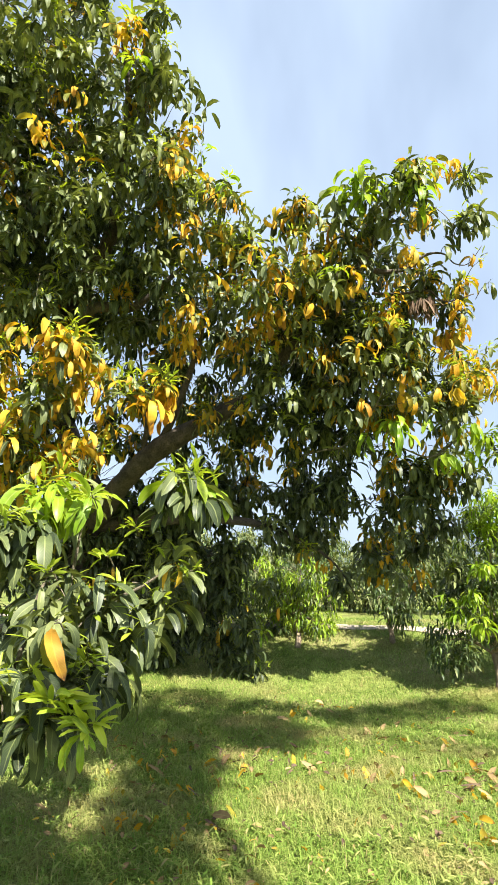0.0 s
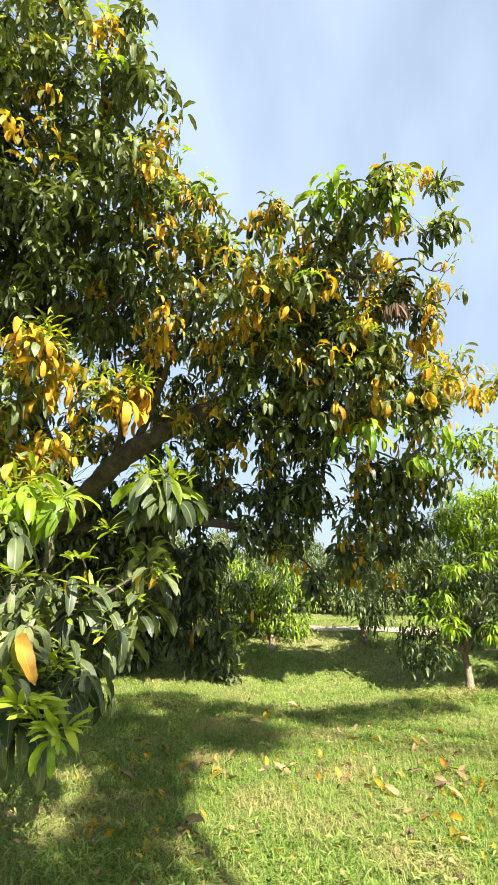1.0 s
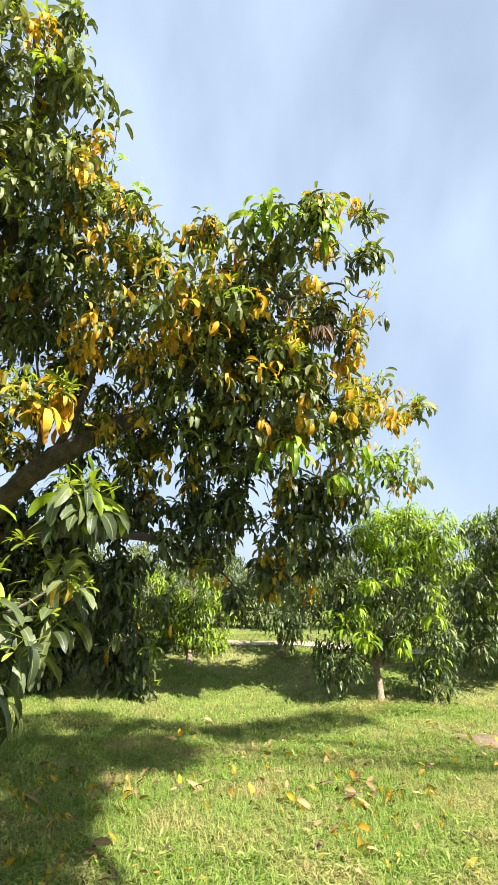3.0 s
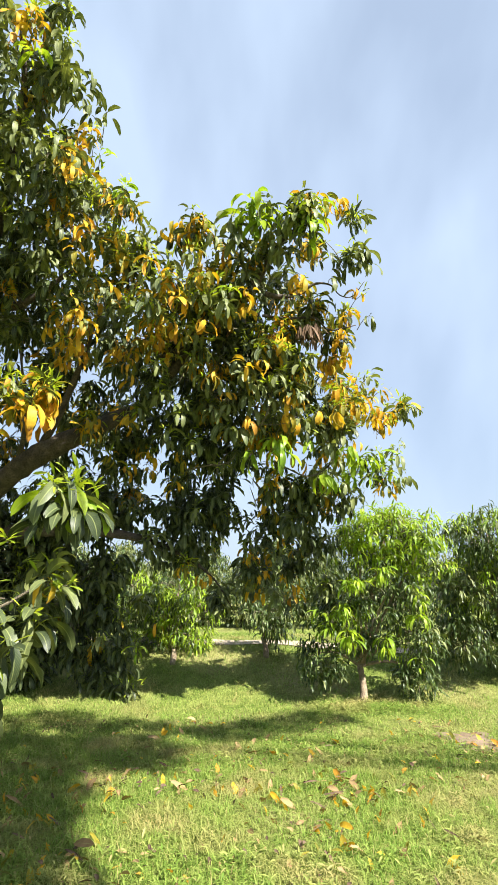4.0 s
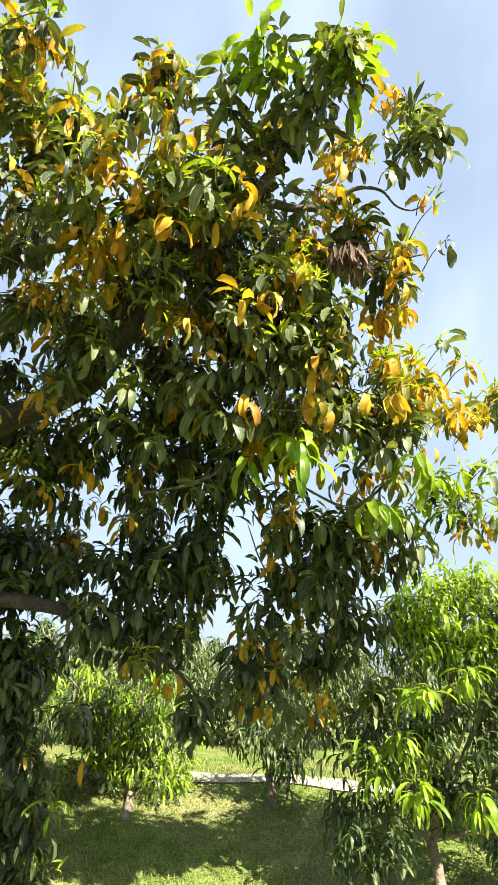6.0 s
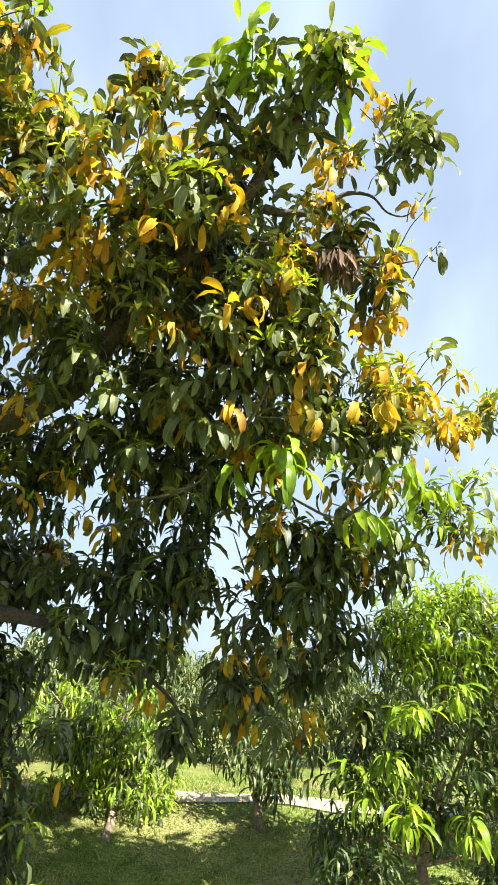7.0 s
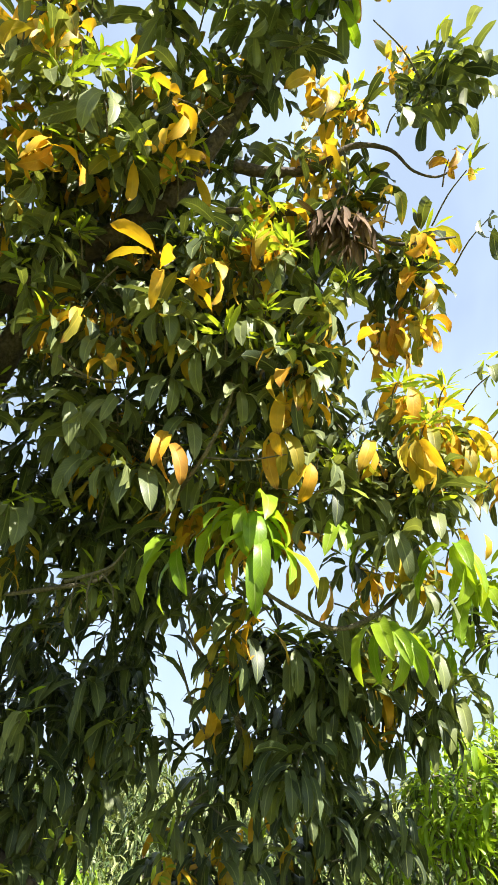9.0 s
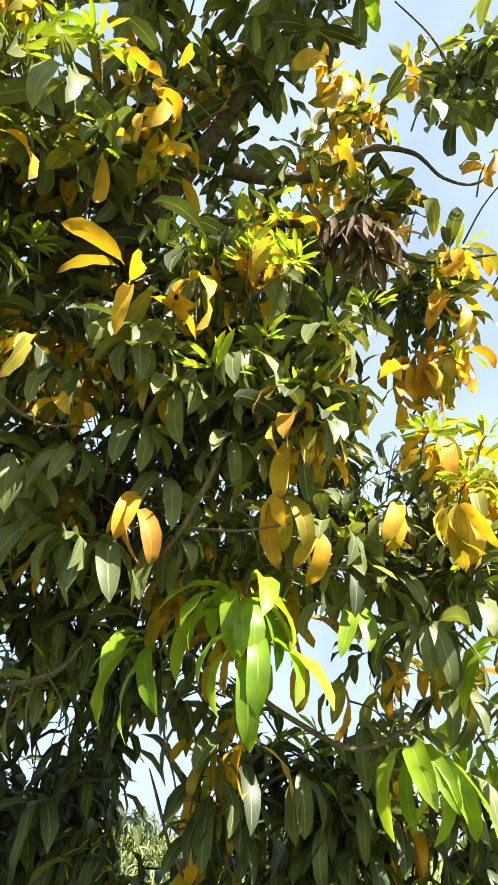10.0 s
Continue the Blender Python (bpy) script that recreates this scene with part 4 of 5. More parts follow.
shoot("green", (0.94, 6.61, 2.39), 8, 1.1)
shoot("midgreen", (1.49, 6.59, 2.40), 8, 1.0)
spray("midgreen", (-0.37, 6.87, 1.66), 8, 1.05)
spray("midgreen", (0.06, 7.20, 1.17), 8, 0.95)
spray("midgreen", (-1.09, 7.61, 0.21), 8, 0.9)
spray("midgreen", (-1.36, 7.25, 0.78), 7, 0.9)
spray("midgreen", (1.30, 5.13, 4.69), 8, 0.9)
spray("midgreen", (2.04, 6.30, 2.93), 8, 1.0)
spray("lime", (1.65, 6.31, 2.80), 6, 1.0)
spray("midgreen", (1.64, 6.63, 2.43), 7, 1.0)
spray("green", (1.32, 6.72, 2.24), 8, 1.0)
spray("midgreen", (1.23, 5.98, 3.45), 8, 0.95)
spray("midgreen", (1.65, 5.88, 3.65), 7, 0.9)
spray("midgreen", (-1.41, 4.12, 6.05), 9, 1.1)
spray("lime", (-1.64, 4.10, 5.89), 7, 1.0)
spray("green", (-1.09, 4.48, 5.65), 5, 0.95)
spray("midgreen", (-1.21, 4.60, 5.45), 7, 0.9)
spray("lime", (-1.16, 4.67, 5.34), 5, 0.8)
spray("lime", (-0.92, 4.79, 5.08), 8, 0.9)
spray("yellow", (-1.22, 4.52, 5.49), 6, 0.85)
spray("yellow", (-1.00, 4.96, 4.71), 6, 0.9)
spray("midgreen", (-0.78, 4.97, 4.88), 8, 0.9)
spray("yellow", (-2.24, 4.20, 5.74), 6, 0.9)
spray("yellow", (-2.57, 4.43, 5.25), 4, 1.0)
spray("yellow", (-2.25, 4.48, 5.21), 3, 1.0)
spray("yellow", (-2.30, 4.31, 5.48), 5, 0.9)
spray("yellow", (1.70, 6.03, 3.24), 5, 0.9)
spray("yellow", (1.46, 5.42, 4.38), 3, 0.85)
spray("green", (1.57, 5.53, 4.21), 5, 0.85)
spray("yellow", (1.28, 5.62, 3.96), 5, 0.9)
spray("yellow", (1.29, 5.74, 3.76), 5, 0.9)
for place in ((-0.68, 4.91, 4.66), (-0.37, 5.24, 4.16), (-0.68, 5.32, 3.91), (-0.24, 4.98, 4.60), (-0.51, 5.50, 3.73)):
    spray("yellow", place, 7, 0.95)
for place in ((-0.48, 5.01, 4.45), (-0.60, 5.14, 4.21), (-0.40, 5.38, 3.85), (-0.26, 5.12, 4.29), (-0.11, 5.26, 4.08), (-0.71, 5.05, 4.36), (-0.12, 4.91, 4.73), (-0.29, 5.52, 3.62),
              (-2.79, 4.46, 5.18), (-2.37, 4.74, 4.77), (-3.09, 4.76, 4.67), (-1.88, 4.63, 5.01), (-2.69, 4.96, 4.37), (-2.66, 4.12, 5.91)):
    spray("midgreen", place, 8, 1.0)
for place in ((-0.38, 5.32, 3.87), (0.07, 5.24, 4.04), (0.27, 5.61, 3.47), (-0.64, 5.34, 3.81), (0.09, 5.89, 2.99), (0.56, 5.43, 3.86), (-1.21, 6.32, 2.80), (-1.02, 6.41, 2.67)):
    spray("yellow", place, 6, 0.95)
for place in ((-0.18, 5.57, 3.48), (-0.42, 5.70, 3.24), (-0.00, 5.43, 3.72), (0.38, 5.86, 3.06), (-0.26, 5.16, 4.15), (-0.70, 5.17, 4.07), (0.61, 5.63, 3.46), (0.02, 6.23, 2.67), (-0.25, 6.54, 2.22)):
    spray("midgreen", place, 8, 0.95)
for place in ((-0.52, 4.79, 4.55), (-0.31, 4.86, 4.47), (-0.55, 4.93, 4.24), (-0.20, 5.00, 4.25), (-0.61, 5.10, 3.96), (-0.24, 5.24, 3.86), (-0.60, 5.60, 3.31), (-0.41, 5.71, 3.14),
              (-0.54, 5.83, 2.94), (-0.25, 5.63, 3.29), (-0.65, 5.40, 3.55), (-0.30, 5.93, 2.88), (1.38, 6.38, 2.56), (1.54, 6.50, 2.46)):
    spray("midgreen", place, 8, 1.0)
for place in ((-0.39, 5.05, 4.07), (-0.48, 5.19, 3.90), (-0.67, 4.87, 4.41), (-0.77, 6.38, 2.83), (-0.61, 6.47, 2.70), (-0.69, 6.59, 2.50), (-0.53, 6.62, 2.55)):
    spray("yellow", place, 6, 0.95)
for place in ((1.56, 6.21, 2.77), (1.76, 6.18, 2.84), (1.71, 6.37, 2.62), (1.91, 6.32, 2.71)):
    spray("lime", place, 6, 1.0)
# dry bundle
shoot("dead", (0.89, 5.41, 4.01), 26, 1.5, -1.6, 2.8)
shoot("dead", (0.81, 5.43, 4.00), 18, 1.3, -1.9, 2.4)
shoot("dead", (0.98, 5.45, 4.04), 20, 1.4, -1.2, 2.4)
shoot("dead", (0.94, 5.47, 3.93), 14, 1.3, -1.5, 2.2)
# bough close by
shoot("midgreen", (-0.85, 2.99, 1.91), 8, 1.26)
shoot("lime", (-1.33, 2.94, 1.83), 7, 1.20)
shoot("midgreen", (-1.63, 2.77, 1.66), 8, 1.26)
shoot("yellow", (-0.90, 3.08, 1.46), 3, 0.96)
shoot("midgreen", (-0.95, 3.11, 1.28), 7, 1.20)
shoot("yellow", (-1.17, 2.35, 1.22), 2, 1.4, -1.5, 0.5)
shoot("midgreen", (-1.40, 2.83, 1.29), 7, 1.38)
shoot("midgreen", (-1.25, 2.55, 0.81), 8, 1.38)
shoot("sprout", (-1.14, 2.33, 0.93), 18, 1.5)
shoot("sprout", (-1.08, 2.35, 0.88), 18, 1.4)
shoot("lime", (-1.03, 2.36, 0.80), 6, 0.8)
shoot("sprout", (-0.85, 2.94, 1.93), 14, 0.8)
shoot("sprout", (-1.07, 2.96, 1.66), 14, 0.9)
shoot("sprout", (-1.10, 2.68, 1.50), 14, 1.0)
shoot("sprout", (-0.78, 3.06, 1.43), 14, 0.9)
shoot("sprout", (-1.61, 2.71, 1.71), 14, 0.9)
shoot("sprout", (-1.14, 2.62, 1.03), 14, 1.0)
shoot("sprout", (-1.00, 2.38, 0.83), 18, 1.6)
shoot("sprout", (-1.25, 2.80, 1.80), 16, 1.1)
shoot("sprout", (-1.35, 2.60, 1.43), 16, 1.1)
spray("yellow", (-2.86, 4.64, 3.58), 7, 1.25)
spray("yellow", (-2.55, 4.65, 3.42), 7, 1.25)
spray("yellow", (-1.92, 5.12, 3.22), 7, 1.25)
spray("yellow", (-3.10, 5.23, 2.43), 7, 1.25)
spray("yellow", (-2.33, 4.78, 3.40), 7, 1.25)
spray("yellow", (-2.99, 4.81, 3.28), 7, 1.25)
spray("yellow", (-2.29, 5.23, 3.33), 7, 1.25)
spray("yellow", (-1.72, 5.29, 3.29), 7, 1.25)
spray("yellow", (-2.96, 5.14, 2.75), 7, 1.25)
spray("yellow", (-2.65, 5.18, 2.72), 7, 1.25)
spray("yellow", (-2.27, 5.53, 2.84), 7, 1.25)
spray("yellow", (-2.86, 5.34, 2.44), 7, 1.25)
spray("yellow", (-3.21, 5.03, 2.90), 7, 1.25)
limb("bough", rows(((-3.51, 4.22, 1.46), 0.05), ((-1.84, 2.87, 0.79), 0.022), ((-1.55, 2.72, 0.98), 0.014), ((-1.51, 2.78, 1.24), 0.01), ((-1.45, 2.84, 1.46), 0.006)), mango, TWIG, 8)
limb("bough", rows(((-1.84, 2.87, 0.79), 0.02), ((-1.42, 2.58, 0.76), 0.012), ((-1.25, 2.55, 0.82), 0.007)), mango, TWIG, 8)
limb("bough", rows(((-2.34, 3.47, 1.01), 0.025), ((-1.47, 3.05, 1.22), 0.014), ((-1.13, 3.08, 1.31), 0.01), ((-0.92, 3.09, 1.43), 0.006)), mango, TWIG, 8)
limb("bough", rows(((-1.47, 3.05, 1.22), 0.011), ((-1.38, 2.98, 1.58), 0.008), ((-1.33, 2.94, 1.82), 0.005)), mango, TWIG, 8)
canopy.make(mango, {"green": "dark_green_leaves", "midgreen": "green_leaves", "lime": "young_lime_leaves", "sprout": "new_growth", "yellow": "yellow_leaves"})
inner.make(mango, {"green": "inner_dark_leaves", "midgreen": "inner_green_leaves", "yellow": "inner_yellow_leaves", "sprout": "new_growth", "lime": "inner_lime_leaves"})
twigs.make("twigwork", TWIG, mango)
settle(mango)


# ---- young mango trees ----
def young_tree(base, fork_at, lobes, seed, label, thick=0.05, limes=(), density=420):
    """A short trunk that forks into boughs, one to each drooping clump (centre, radii, share of lime leaves)."""
    base = (base[0], base[1], float(ground_z(base[1])))
    fork_at = (fork_at[0], fork_at[1], max(fork_at[2], base[2] + 0.25))
    tree = root("young_mango_tree", base, label, "tree", "young mango trees")
    r = np.random.default_rng(seed)
    leaves, sticks = Foliage(seed + 50, seed != 21), Twigs()
    b, fork = np.array(base), np.array(fork_at)
    limb("trunk", [(*b - np.array([0, 0, 0.03]), thick), (*(b + (fork - b) * 0.5 + np.array([0.015, 0, 0])), thick * 0.75), (*fork, thick * 0.72)], tree, PALE, 9, 0.05, seed)
    for k, (centre, radii, share) in enumerate(lobes):
        c = np.array(centre)
        mid = fork + (c - fork) * 0.5 + np.array([0, 0, 0.12])
        limb("branch", [(*fork, thick * 0.42), (*mid, thick * 0.33), (*(c + np.array([0, 0, 0.1])), thick * 0.15)], tree, PALE, 6, 0.04, seed + k)
        count = int(density * radii[0] * radii[2]) + 5
        for i, p in enumerate(lobe_points(r, c, radii, count, 0.55)):
            high = (p[2] - c[2]) / radii[2]
            lime = r.uniform() < share * (0.5 + 0.5 * max(0.0, high))
            leaves.rosette("young", p, r.uniform(0.65, 0.95), "lime" if lime else "midgreen" if r.uniform() < 0.25 else "young")
            if i % 2 == 0:
                sticks.add(c + (p - c) * 0.35, p, 0.006, 0.003, 0.04)
    for p in limes:
        for q in range(3):
            leaves.rosette("young", np.array(p) + r.normal(0, 0.03, 3) * np.array((1, 1, 2)), 1.05, "lime", None, 0.012)
    leaves.make(tree, {"young": "dark_green_leaves", "midgreen": "green_leaves", "lime": "lime_new_leaves"})
    sticks.make("twigwork", TWIG, tree)
    settle(tree)
    return tree


young_tree((1.81, 7.46, 0.00), (1.82, 7.64, 0.42), [
    ((2.20, 7.37, 2.06), (0.72, 0.55, 0.36), 1.1), ((1.82, 7.36, 1.80), (0.36, 0.4, 0.28), 1.0), ((2.64, 7.42, 1.78), (0.4, 0.4, 0.32), 1.0), ((2.21, 7.34, 2.21), (0.35, 0.35, 0.2), 1.2),
    ((2.16, 7.36, 1.25), (0.5, 0.45, 0.28), 0.12), ((1.53, 7.45, 1.04), (0.42, 0.4, 0.25), 0.15), ((1.27, 7.49, 0.50), (0.32, 0.3, 0.26), 0.0),
    ((2.49, 7.46, 0.77), (0.32, 0.35, 0.3), 0.1), ((2.50, 7.47, 0.31), (0.28, 0.3, 0.24), 0.0), ((1.94, 7.70, 0.75), (0.4, 0.35, 0.2), 0.1)],
    21, "young mango tree with lime new leaves and a short pale trunk", 0.055,
    ((1.63, 7.02, 1.49), (2.00, 7.00, 1.53), (1.50, 7.13, 1.09), (1.60, 7.09, 0.81), (2.45, 7.08, 1.10), (1.33, 7.16, 0.99), (2.05, 7.18, 0.77)))
young_tree((4.09, 8.53, 0.02), (3.94, 8.16, 0.56), [
    ((3.70, 7.80, 2.07), (0.62, 0.6, 0.4), 0.45), ((3.76, 7.97, 1.39), (0.85, 0.6, 0.4), 0.15), ((3.35, 7.94, 0.73), (0.4, 0.4, 0.35), 0.05),
    ((4.25, 8.11, 0.71), (0.6, 0.5, 0.45), 0.05), ((4.78, 7.84, 1.70), (0.7, 0.6, 0.6), 0.2)],
    22, "bushy young mango tree with dark drooping leaves", 0.06, density=700)
young_tree((0.73, 8.85, 0.37), (0.70, 9.05, 0.62), [
    ((0.67, 8.94, 1.02), (0.34, 0.32, 0.24), 0.3), ((0.87, 8.91, 0.83), (0.28, 0.24, 0.20), 0.1)],
    23, "small mango sapling beside the dirt track", 0.05)
young_tree((-0.61, 8.62, 0.33), (-0.66, 9.28, 0.55), [
    ((-0.57, 9.08, 1.35), (0.46, 0.37, 0.32), 1.0), ((-1.00, 9.15, 1.09), (0.41, 0.37, 0.33), 0.95), ((-0.25, 9.08, 1.02), (0.33, 0.33, 0.33), 1.0),
    ((-0.61, 9.15, 0.73), (0.41, 0.33, 0.21), 0.95), ((-1.11, 9.11, 0.57), (0.41, 0.33, 0.21), 0.9), ((-1.41, 9.26, 1.37), (0.41, 0.33, 0.29), 1.0), ((-0.85, 9.27, 1.07), (0.41, 0.33, 0.29), 1.0), ((-0.41, 9.36, 0.54), (0.33, 0.29, 0.25), 1.0), ((-1.16, 9.50, 0.45), (0.41, 0.33, 0.25), 1.0), ((-0.35, 9.03, 0.54), (0.29, 0.29, 0.17), 0.9)],
    24, "sunlit bright green young mango tree", 0.05, density=260)
young_tree((-2.29, 10.49, 0.10), (-2.23, 10.10, 0.56), [
    ((-2.28, 9.95, 1.20), (0.8, 0.5, 0.6), 0.15), ((-3.13, 10.01, 0.93), (0.7, 0.5, 0.5), 0.1)], 26, "dark leafy young mango tree behind the old one", 0.06, density=200)
young_tree((-3.91, 10.28, 0.09), (-3.81, 9.89, 0.58), [
    ((-3.90, 9.76, 1.12), (0.8, 0.5, 0.6), 0.1), ((-4.64, 9.81, 0.94), (0.7, 0.5, 0.5), 0.1)], 27, "dark leafy young mango tree behind the old one", 0.06, density=200)
young_tree((3.96, 10.06, 0.08), (4.31, 10.87, 0.36), [
    ((4.29, 10.65, 1.27), (0.7, 0.5, 0.6), 0.2), ((3.99, 10.81, 0.66), (0.5, 0.4, 0.4), 0.1)], 28, "young mango tree farther along the row", 0.06, density=200)

# two unseen trees added behind the walk to cast shade on the grass
def shading(x, y, spread, height=6.0):
    """A clump at that height whose shade falls on (x, y)."""
    return ((x + height * SUN_FROM.x / SUN_FROM.z, y + height * SUN_FROM.y / SUN_FROM.z, height), (spread, spread * 0.8, 0.3), 0.1)


young_tree((3.7, -1.9, 0.0), (3.4, -1.2, 4.4), [
    shading(-1.2, 2.7, 0.36), shading(-1.1, 3.25, 0.33, 6.1), shading(-1.15, 3.75, 0.3), shading(-1.2, 4.2, 0.33, 6.2), shading(-1.3, 4.65, 0.36), shading(-1.5, 2.3, 0.35), shading(-1.95, 2.45, 0.35, 6.2), shading(-1.72, 3.2, 0.22), shading(-1.5, 5.2, 0.45, 6.3), shading(-2.3, 5.4, 0.5), shading(-3.2, 5.5, 0.6, 6.2), shading(-2.0, 4.9, 0.4)],
    25, "tall mango tree whose spreading crown shades the grass", 0.07, density=520)
young_tree((7.0, 1.2, 0.0), (6.5, 1.6, 4.4), [
    shading(-0.8, 5.75, 0.4), shading(-1.2, 5.4, 0.45, 6.2), shading(-0.65, 5.3, 0.28), shading(-2.0, 5.9, 0.5, 6.4), shading(-1.6, 6.0, 0.5, 6.2), shading(0.0, 6.15, 0.4), shading(0.6, 6.4, 0.38, 6.2), shading(1.1, 6.75, 0.36), shading(-2.4, 6.2, 0.5, 6.4), shading(-0.9, 6.4, 0.5), shading(-1.8, 6.8, 0.5)],
    29, "tall mango tree whose spreading crown shades the grass", 0.07, density=380)

# ---- dirt track and far trees ----
def build_track():
    xs = np.linspace(-12, 14, 240)
    c = np.array((0.16, 9.45, 0.53))
    verts, faces = [], []
    for i, x in enumerate(xs):
        y = c[1] - 0.12 * (x - c[0]) + 0.06 * math.sin(x * 1.7)
        for k in (-0.13, -0.05, 0.05, 0.13):
            yy = y + k * (1 + 0.35 * noise.noise((x * 2.3, k, 2.0))) + 0.03 * math.sin(x * 5 + k * 20)
            verts.append((x, yy, float(ground_z(yy)) + 0.014))
    for i in range(len(xs) - 1):
        faces += [(i * 4 + j, i * 4 + 4 + j, i * 4 + 5 + j, i * 4 + 1 + j) for j in range(3)]
    tagged(mesh_object("road", verts, faces, TRACK), "pale narrow dirt track through the grass", "track", kind="structure")


build_track()


def far_tree(x, y, height, spread, seed, leaf=1.7, count=170, label="distant leafy green orchard tree"):
    r = np.random.default_rng(seed)
    z0 = float(ground_z(y))
    tree = root("orchard_tree", (x, y, z0), label, "tree", "far orchard trees")
    limb("trunk", [(x, y, z0 - 0.05, 0.05 * height), (x + 0.05, y, z0 + 0.3 * height, 0.035 * height), (x, y, z0 + 0.6 * height, 0.02 * height)], tree, BARK, 7, 0.05, seed, 3)
    leaves = Foliage(seed, True)
    for i in range(count):
        a, u = r.uniform(0, 6.28), r.uniform(0, 1)
        z = 0.1 + 0.9 * u
        rad = spread * math.sin(math.pi * (0.12 + 0.86 * u) ** 0.8) * r.uniform(0.5, 1) * (1 + 0.25 * math.sin(3 * a + seed))
        leaves.rosette("young", (x + math.cos(a) * rad, y + math.sin(a) * rad, z0 + z * height), leaf, "midgreen" if r.uniform() < 0.5 else "young", 8, 0.08)
    leaves.make(tree, {"young": "dark_green_leaves", "midgreen": "green_leaves"})
    settle(tree)


for i in range(22):
    far_tree(-13 + i * 1.3 + (i * 37 % 10) * 0.1, 18.5 + (i * 53 % 7) * 0.6, 1.6 + (i * 29 % 8) * 0.1, 1.15, 70 + i)

for x, y, height in ((-3.6, 11.9, 1.5), (-2.7, 11.4, 1.3), (-1.9, 12.0, 1.5), (-1.1, 11.6, 1.2), (0.5, 12.1, 1.2), (1.25, 11.6, 1.5), (2.1, 11.9, 1.4), (3.0, 11.5, 1.5), (-0.3, 12.6, 1.3)):
    far_tree(x, y, height, 0.62, int(90 + 10 * abs(x)), 0.95, 230, "bushy green orchard tree beyond the dirt track")


# ---- weeds and fallen leaves ----
def build_weeds():
    r = np.random.default_rng(8)
    blocks = []
    for i in range(3600):
        y = r.uniform(2.2, 7.0)
        x = r.uniform(-1, 1) * (0.6 + 0.55 * y)
        if i >= 3000:
            x, y = r.normal(1.85, 0.4), r.normal(7.2, 0.16)
        elif noise.noise((x * 0.8, y * 0.8, 3.0)) < -0.1:
            continue
        n = 6
        az = r.uniform(0, 6.28) + np.arange(n) * 2.4
        ln = r.uniform(0.022, 0.06, n)
        base = np.array([[x, y, float(ground_z(y)) + 0.01]]) + np.stack((0 * az, 0 * az, np.linspace(0, 0.05, n)), -1)
        blocks.append(leaf_verts(r, base, az, r.uniform(0.3, 1.1, n), ln, ln * 0.2, r.uniform(0.3, 1.0, n), 0.3 * np.ones(n), r.normal(0, 0.3, n), True))
    v = np.concatenate(blocks)
    n, k = v.shape[:2]
    faces = (COARSE_FACES[None] + (np.arange(n) * k)[:, None, None]).reshape(-1, 4)
    tagged(mesh_object("weeds", v.reshape(-1, 3).tolist(), faces.tolist(), GRASS), "low broad-bladed green weeds among the grass", "weeds", kind="stuff")


build_weeds()


def fallen_leaf(x, y, kind, turn, size, tilt):
    ob = new("fallen_leaf", leaf_mesh(kind, int(turn * 10) % 6))
    ob.matrix_basis = Matrix.Translation((x, y, float(ground_z(y)) + 0.055)) @ Euler((tilt, 0.25 - tilt, turn)).to_matrix().to_4x4() @ Matrix.Scale(size, 4)
    name = "fallen yellow mango leaf on the grass" if kind == "yellow" else "dry brown fallen mango leaf on the grass"
    return tagged(ob, name, "leaf", "fallen leaves")


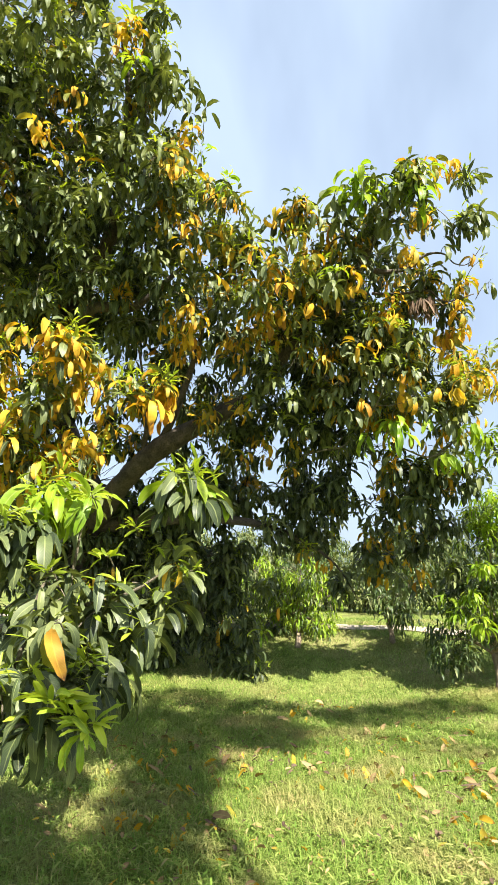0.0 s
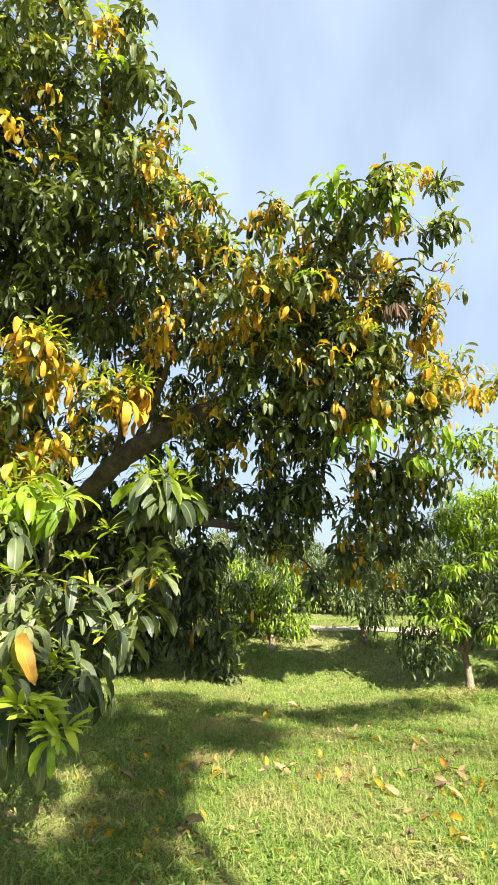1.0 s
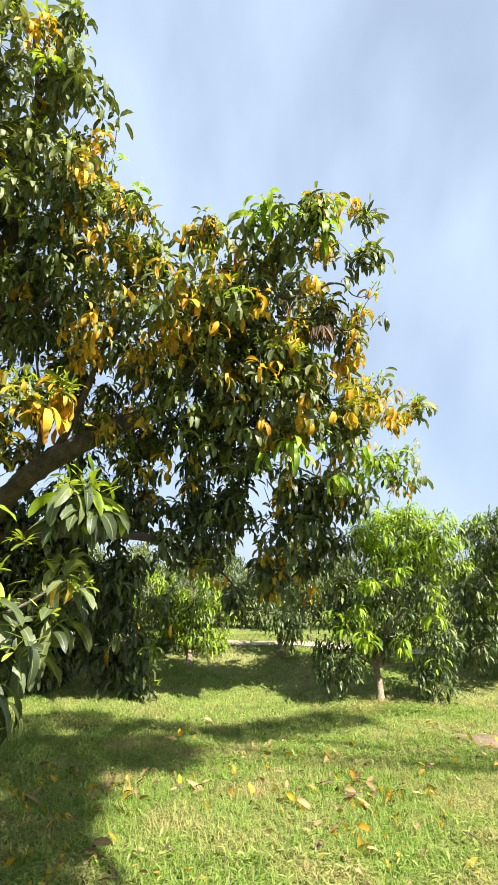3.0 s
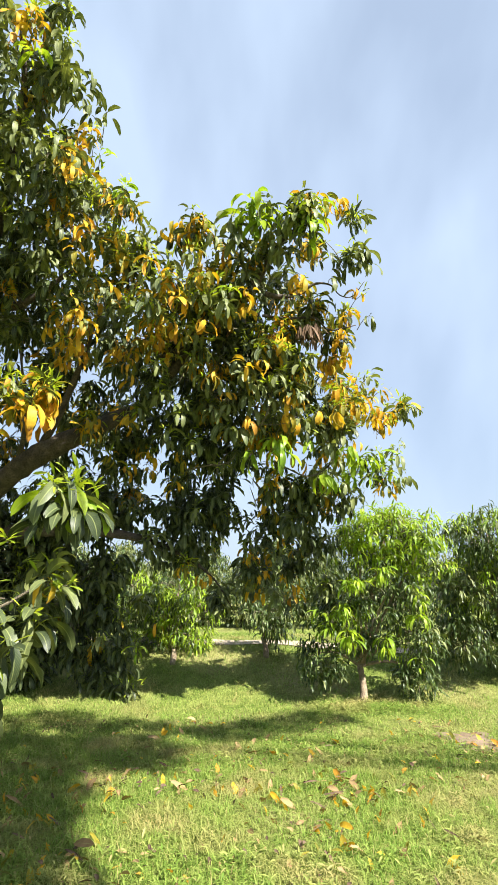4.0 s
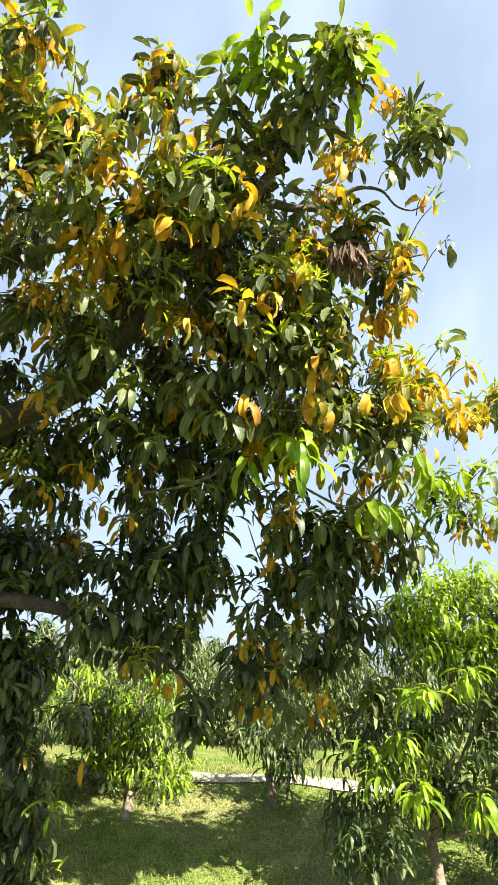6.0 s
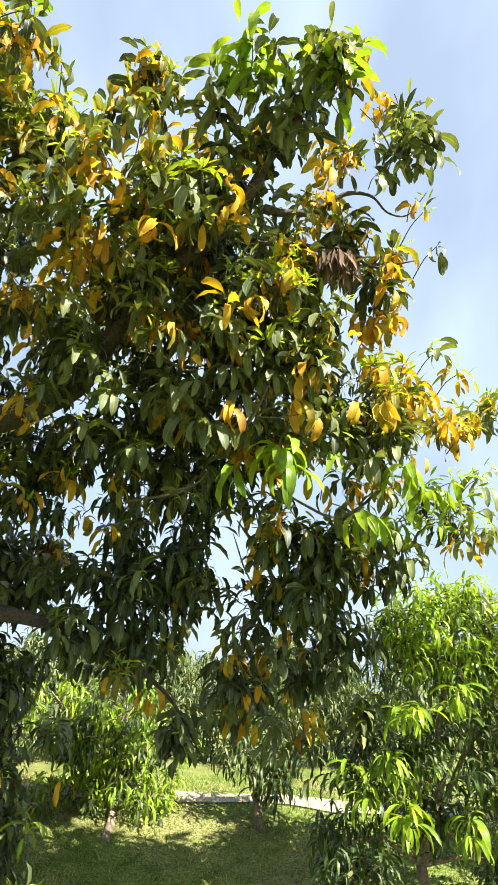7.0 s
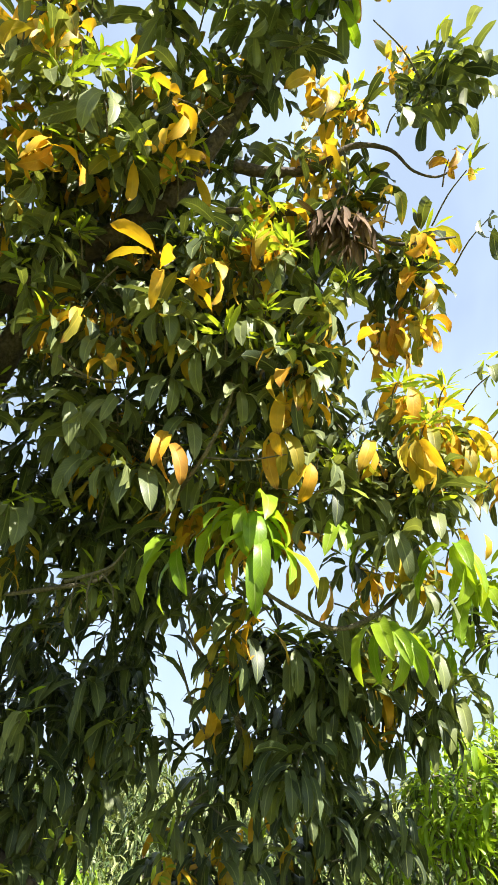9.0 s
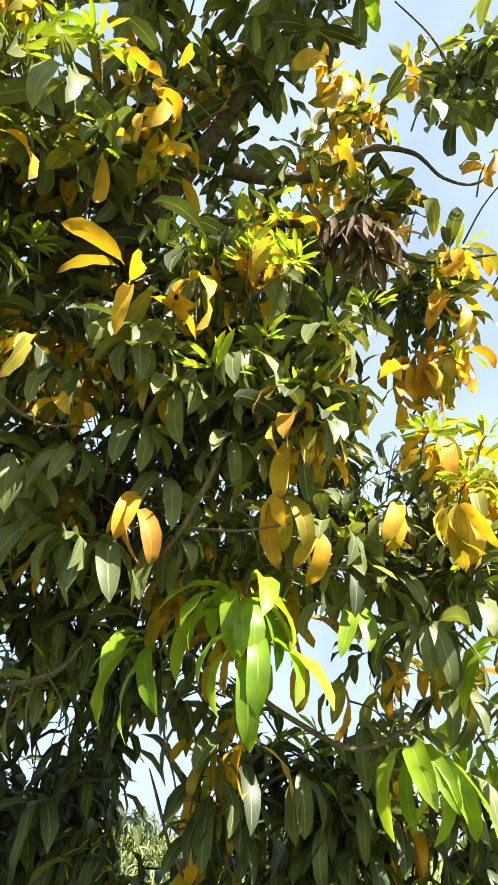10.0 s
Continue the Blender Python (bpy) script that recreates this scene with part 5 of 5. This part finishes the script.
fr = np.random.default_rng(29)
for x, y, z in ((-1.04, 3.97, -0.00), (0.08, 3.73, -0.00), (-1.24, 3.51, -0.00), (-0.68, 4.10, -0.00), (-0.87, 4.19, -0.00), (-0.51, 6.20, -0.00), (-0.72, 4.61, -0.00), (0.40, 4.39, -0.00), (0.81, 4.39, -0.00), (1.37, 4.39, -0.00)):
    fallen_leaf(x, y, "yellow", fr.uniform(0, 6.28), 0.75, fr.normal(0, 0.3))
for x, y, z in ((0.62, 4.19, -0.00), (0.73, 4.61, -0.00), (1.11, 4.50, -0.00), (1.06, 4.19, -0.00), (0.32, 5.95, -0.00), (-0.62, 4.67, -0.00), (-0.95, 4.85, -0.00), (0.51, 3.70, -0.00)):
    fallen_leaf(x, y, "dead", fr.uniform(0, 6.28), 0.85, fr.normal(0, 0.3))
LITTER = (((-0.87, 4.55, -0.00), 38), ((0.77, 4.39, -0.00), 45), ((1.21, 4.50, -0.00), 32), ((0.15, 4.39, -0.00), 22), ((-1.27, 3.85, -0.00), 30), ((-0.51, 6.20, -0.00), 12),
          ((0.58, 5.44, -0.00), 20), ((0.83, 3.70, -0.00), 24), ((-0.80, 3.56, -0.00), 14), ((1.91, 5.61, -0.00), 14), ((-1.51, 4.85, -0.00), 18))
for (x, y, z), count in LITTER:
    for i in range(count):
        k = fr.uniform()
        fallen_leaf(x + fr.normal(0, 0.26), y + fr.normal(0, 0.3), "yellow" if k < 0.5 else "tan" if k < 0.82 else "dead", fr.uniform(0, 6.28), fr.uniform(0.6, 1.1), fr.normal(0, 0.3))


def build_litter():
    """Crumbled dry leaves caught in the grass, too many to count."""
    r = np.random.default_rng(41)
    blocks = {"tan": [], "dead": [], "yellow": []}
    for i in range(1500):
        x, y = r.uniform(-1.8, 2.6), r.uniform(2.6, 6.6)
        if noise.noise((x * 1.1, y * 1.1, 5.0)) + 0.25 * r.normal() < 0.05:
            continue
        k = r.uniform()
        ln = r.uniform(0.02, 0.075, 1)
        v = leaf_verts(r, np.array([[x, y, float(ground_z(y)) + r.uniform(0.02, 0.05)]]), r.uniform(0, 6.28, 1), r.normal(0.1, 0.25, 1), ln, ln * r.uniform(0.25, 0.5), r.uniform(0.1, 0.9, 1), r.uniform(0.1, 0.6, 1), r.normal(0, 0.5, 1), True)
        blocks["tan" if k < 0.5 else "dead" if k < 0.8 else "yellow"].append(v)
    for kind, found in blocks.items():
        v = np.concatenate(found)
        n, k = v.shape[:2]
        faces = (COARSE_FACES[None] + (np.arange(n) * k)[:, None, None]).reshape(-1, 4)
        ob = mesh_object("leaf_litter", v.reshape(-1, 3).tolist(), faces.tolist(), LEAF[kind], None, np.tile(COARSE_UV, (n, 1)))
        tagged(ob, "scattered crumbled dry leaves lying in the grass", "leaf litter", kind="stuff")


build_litter()
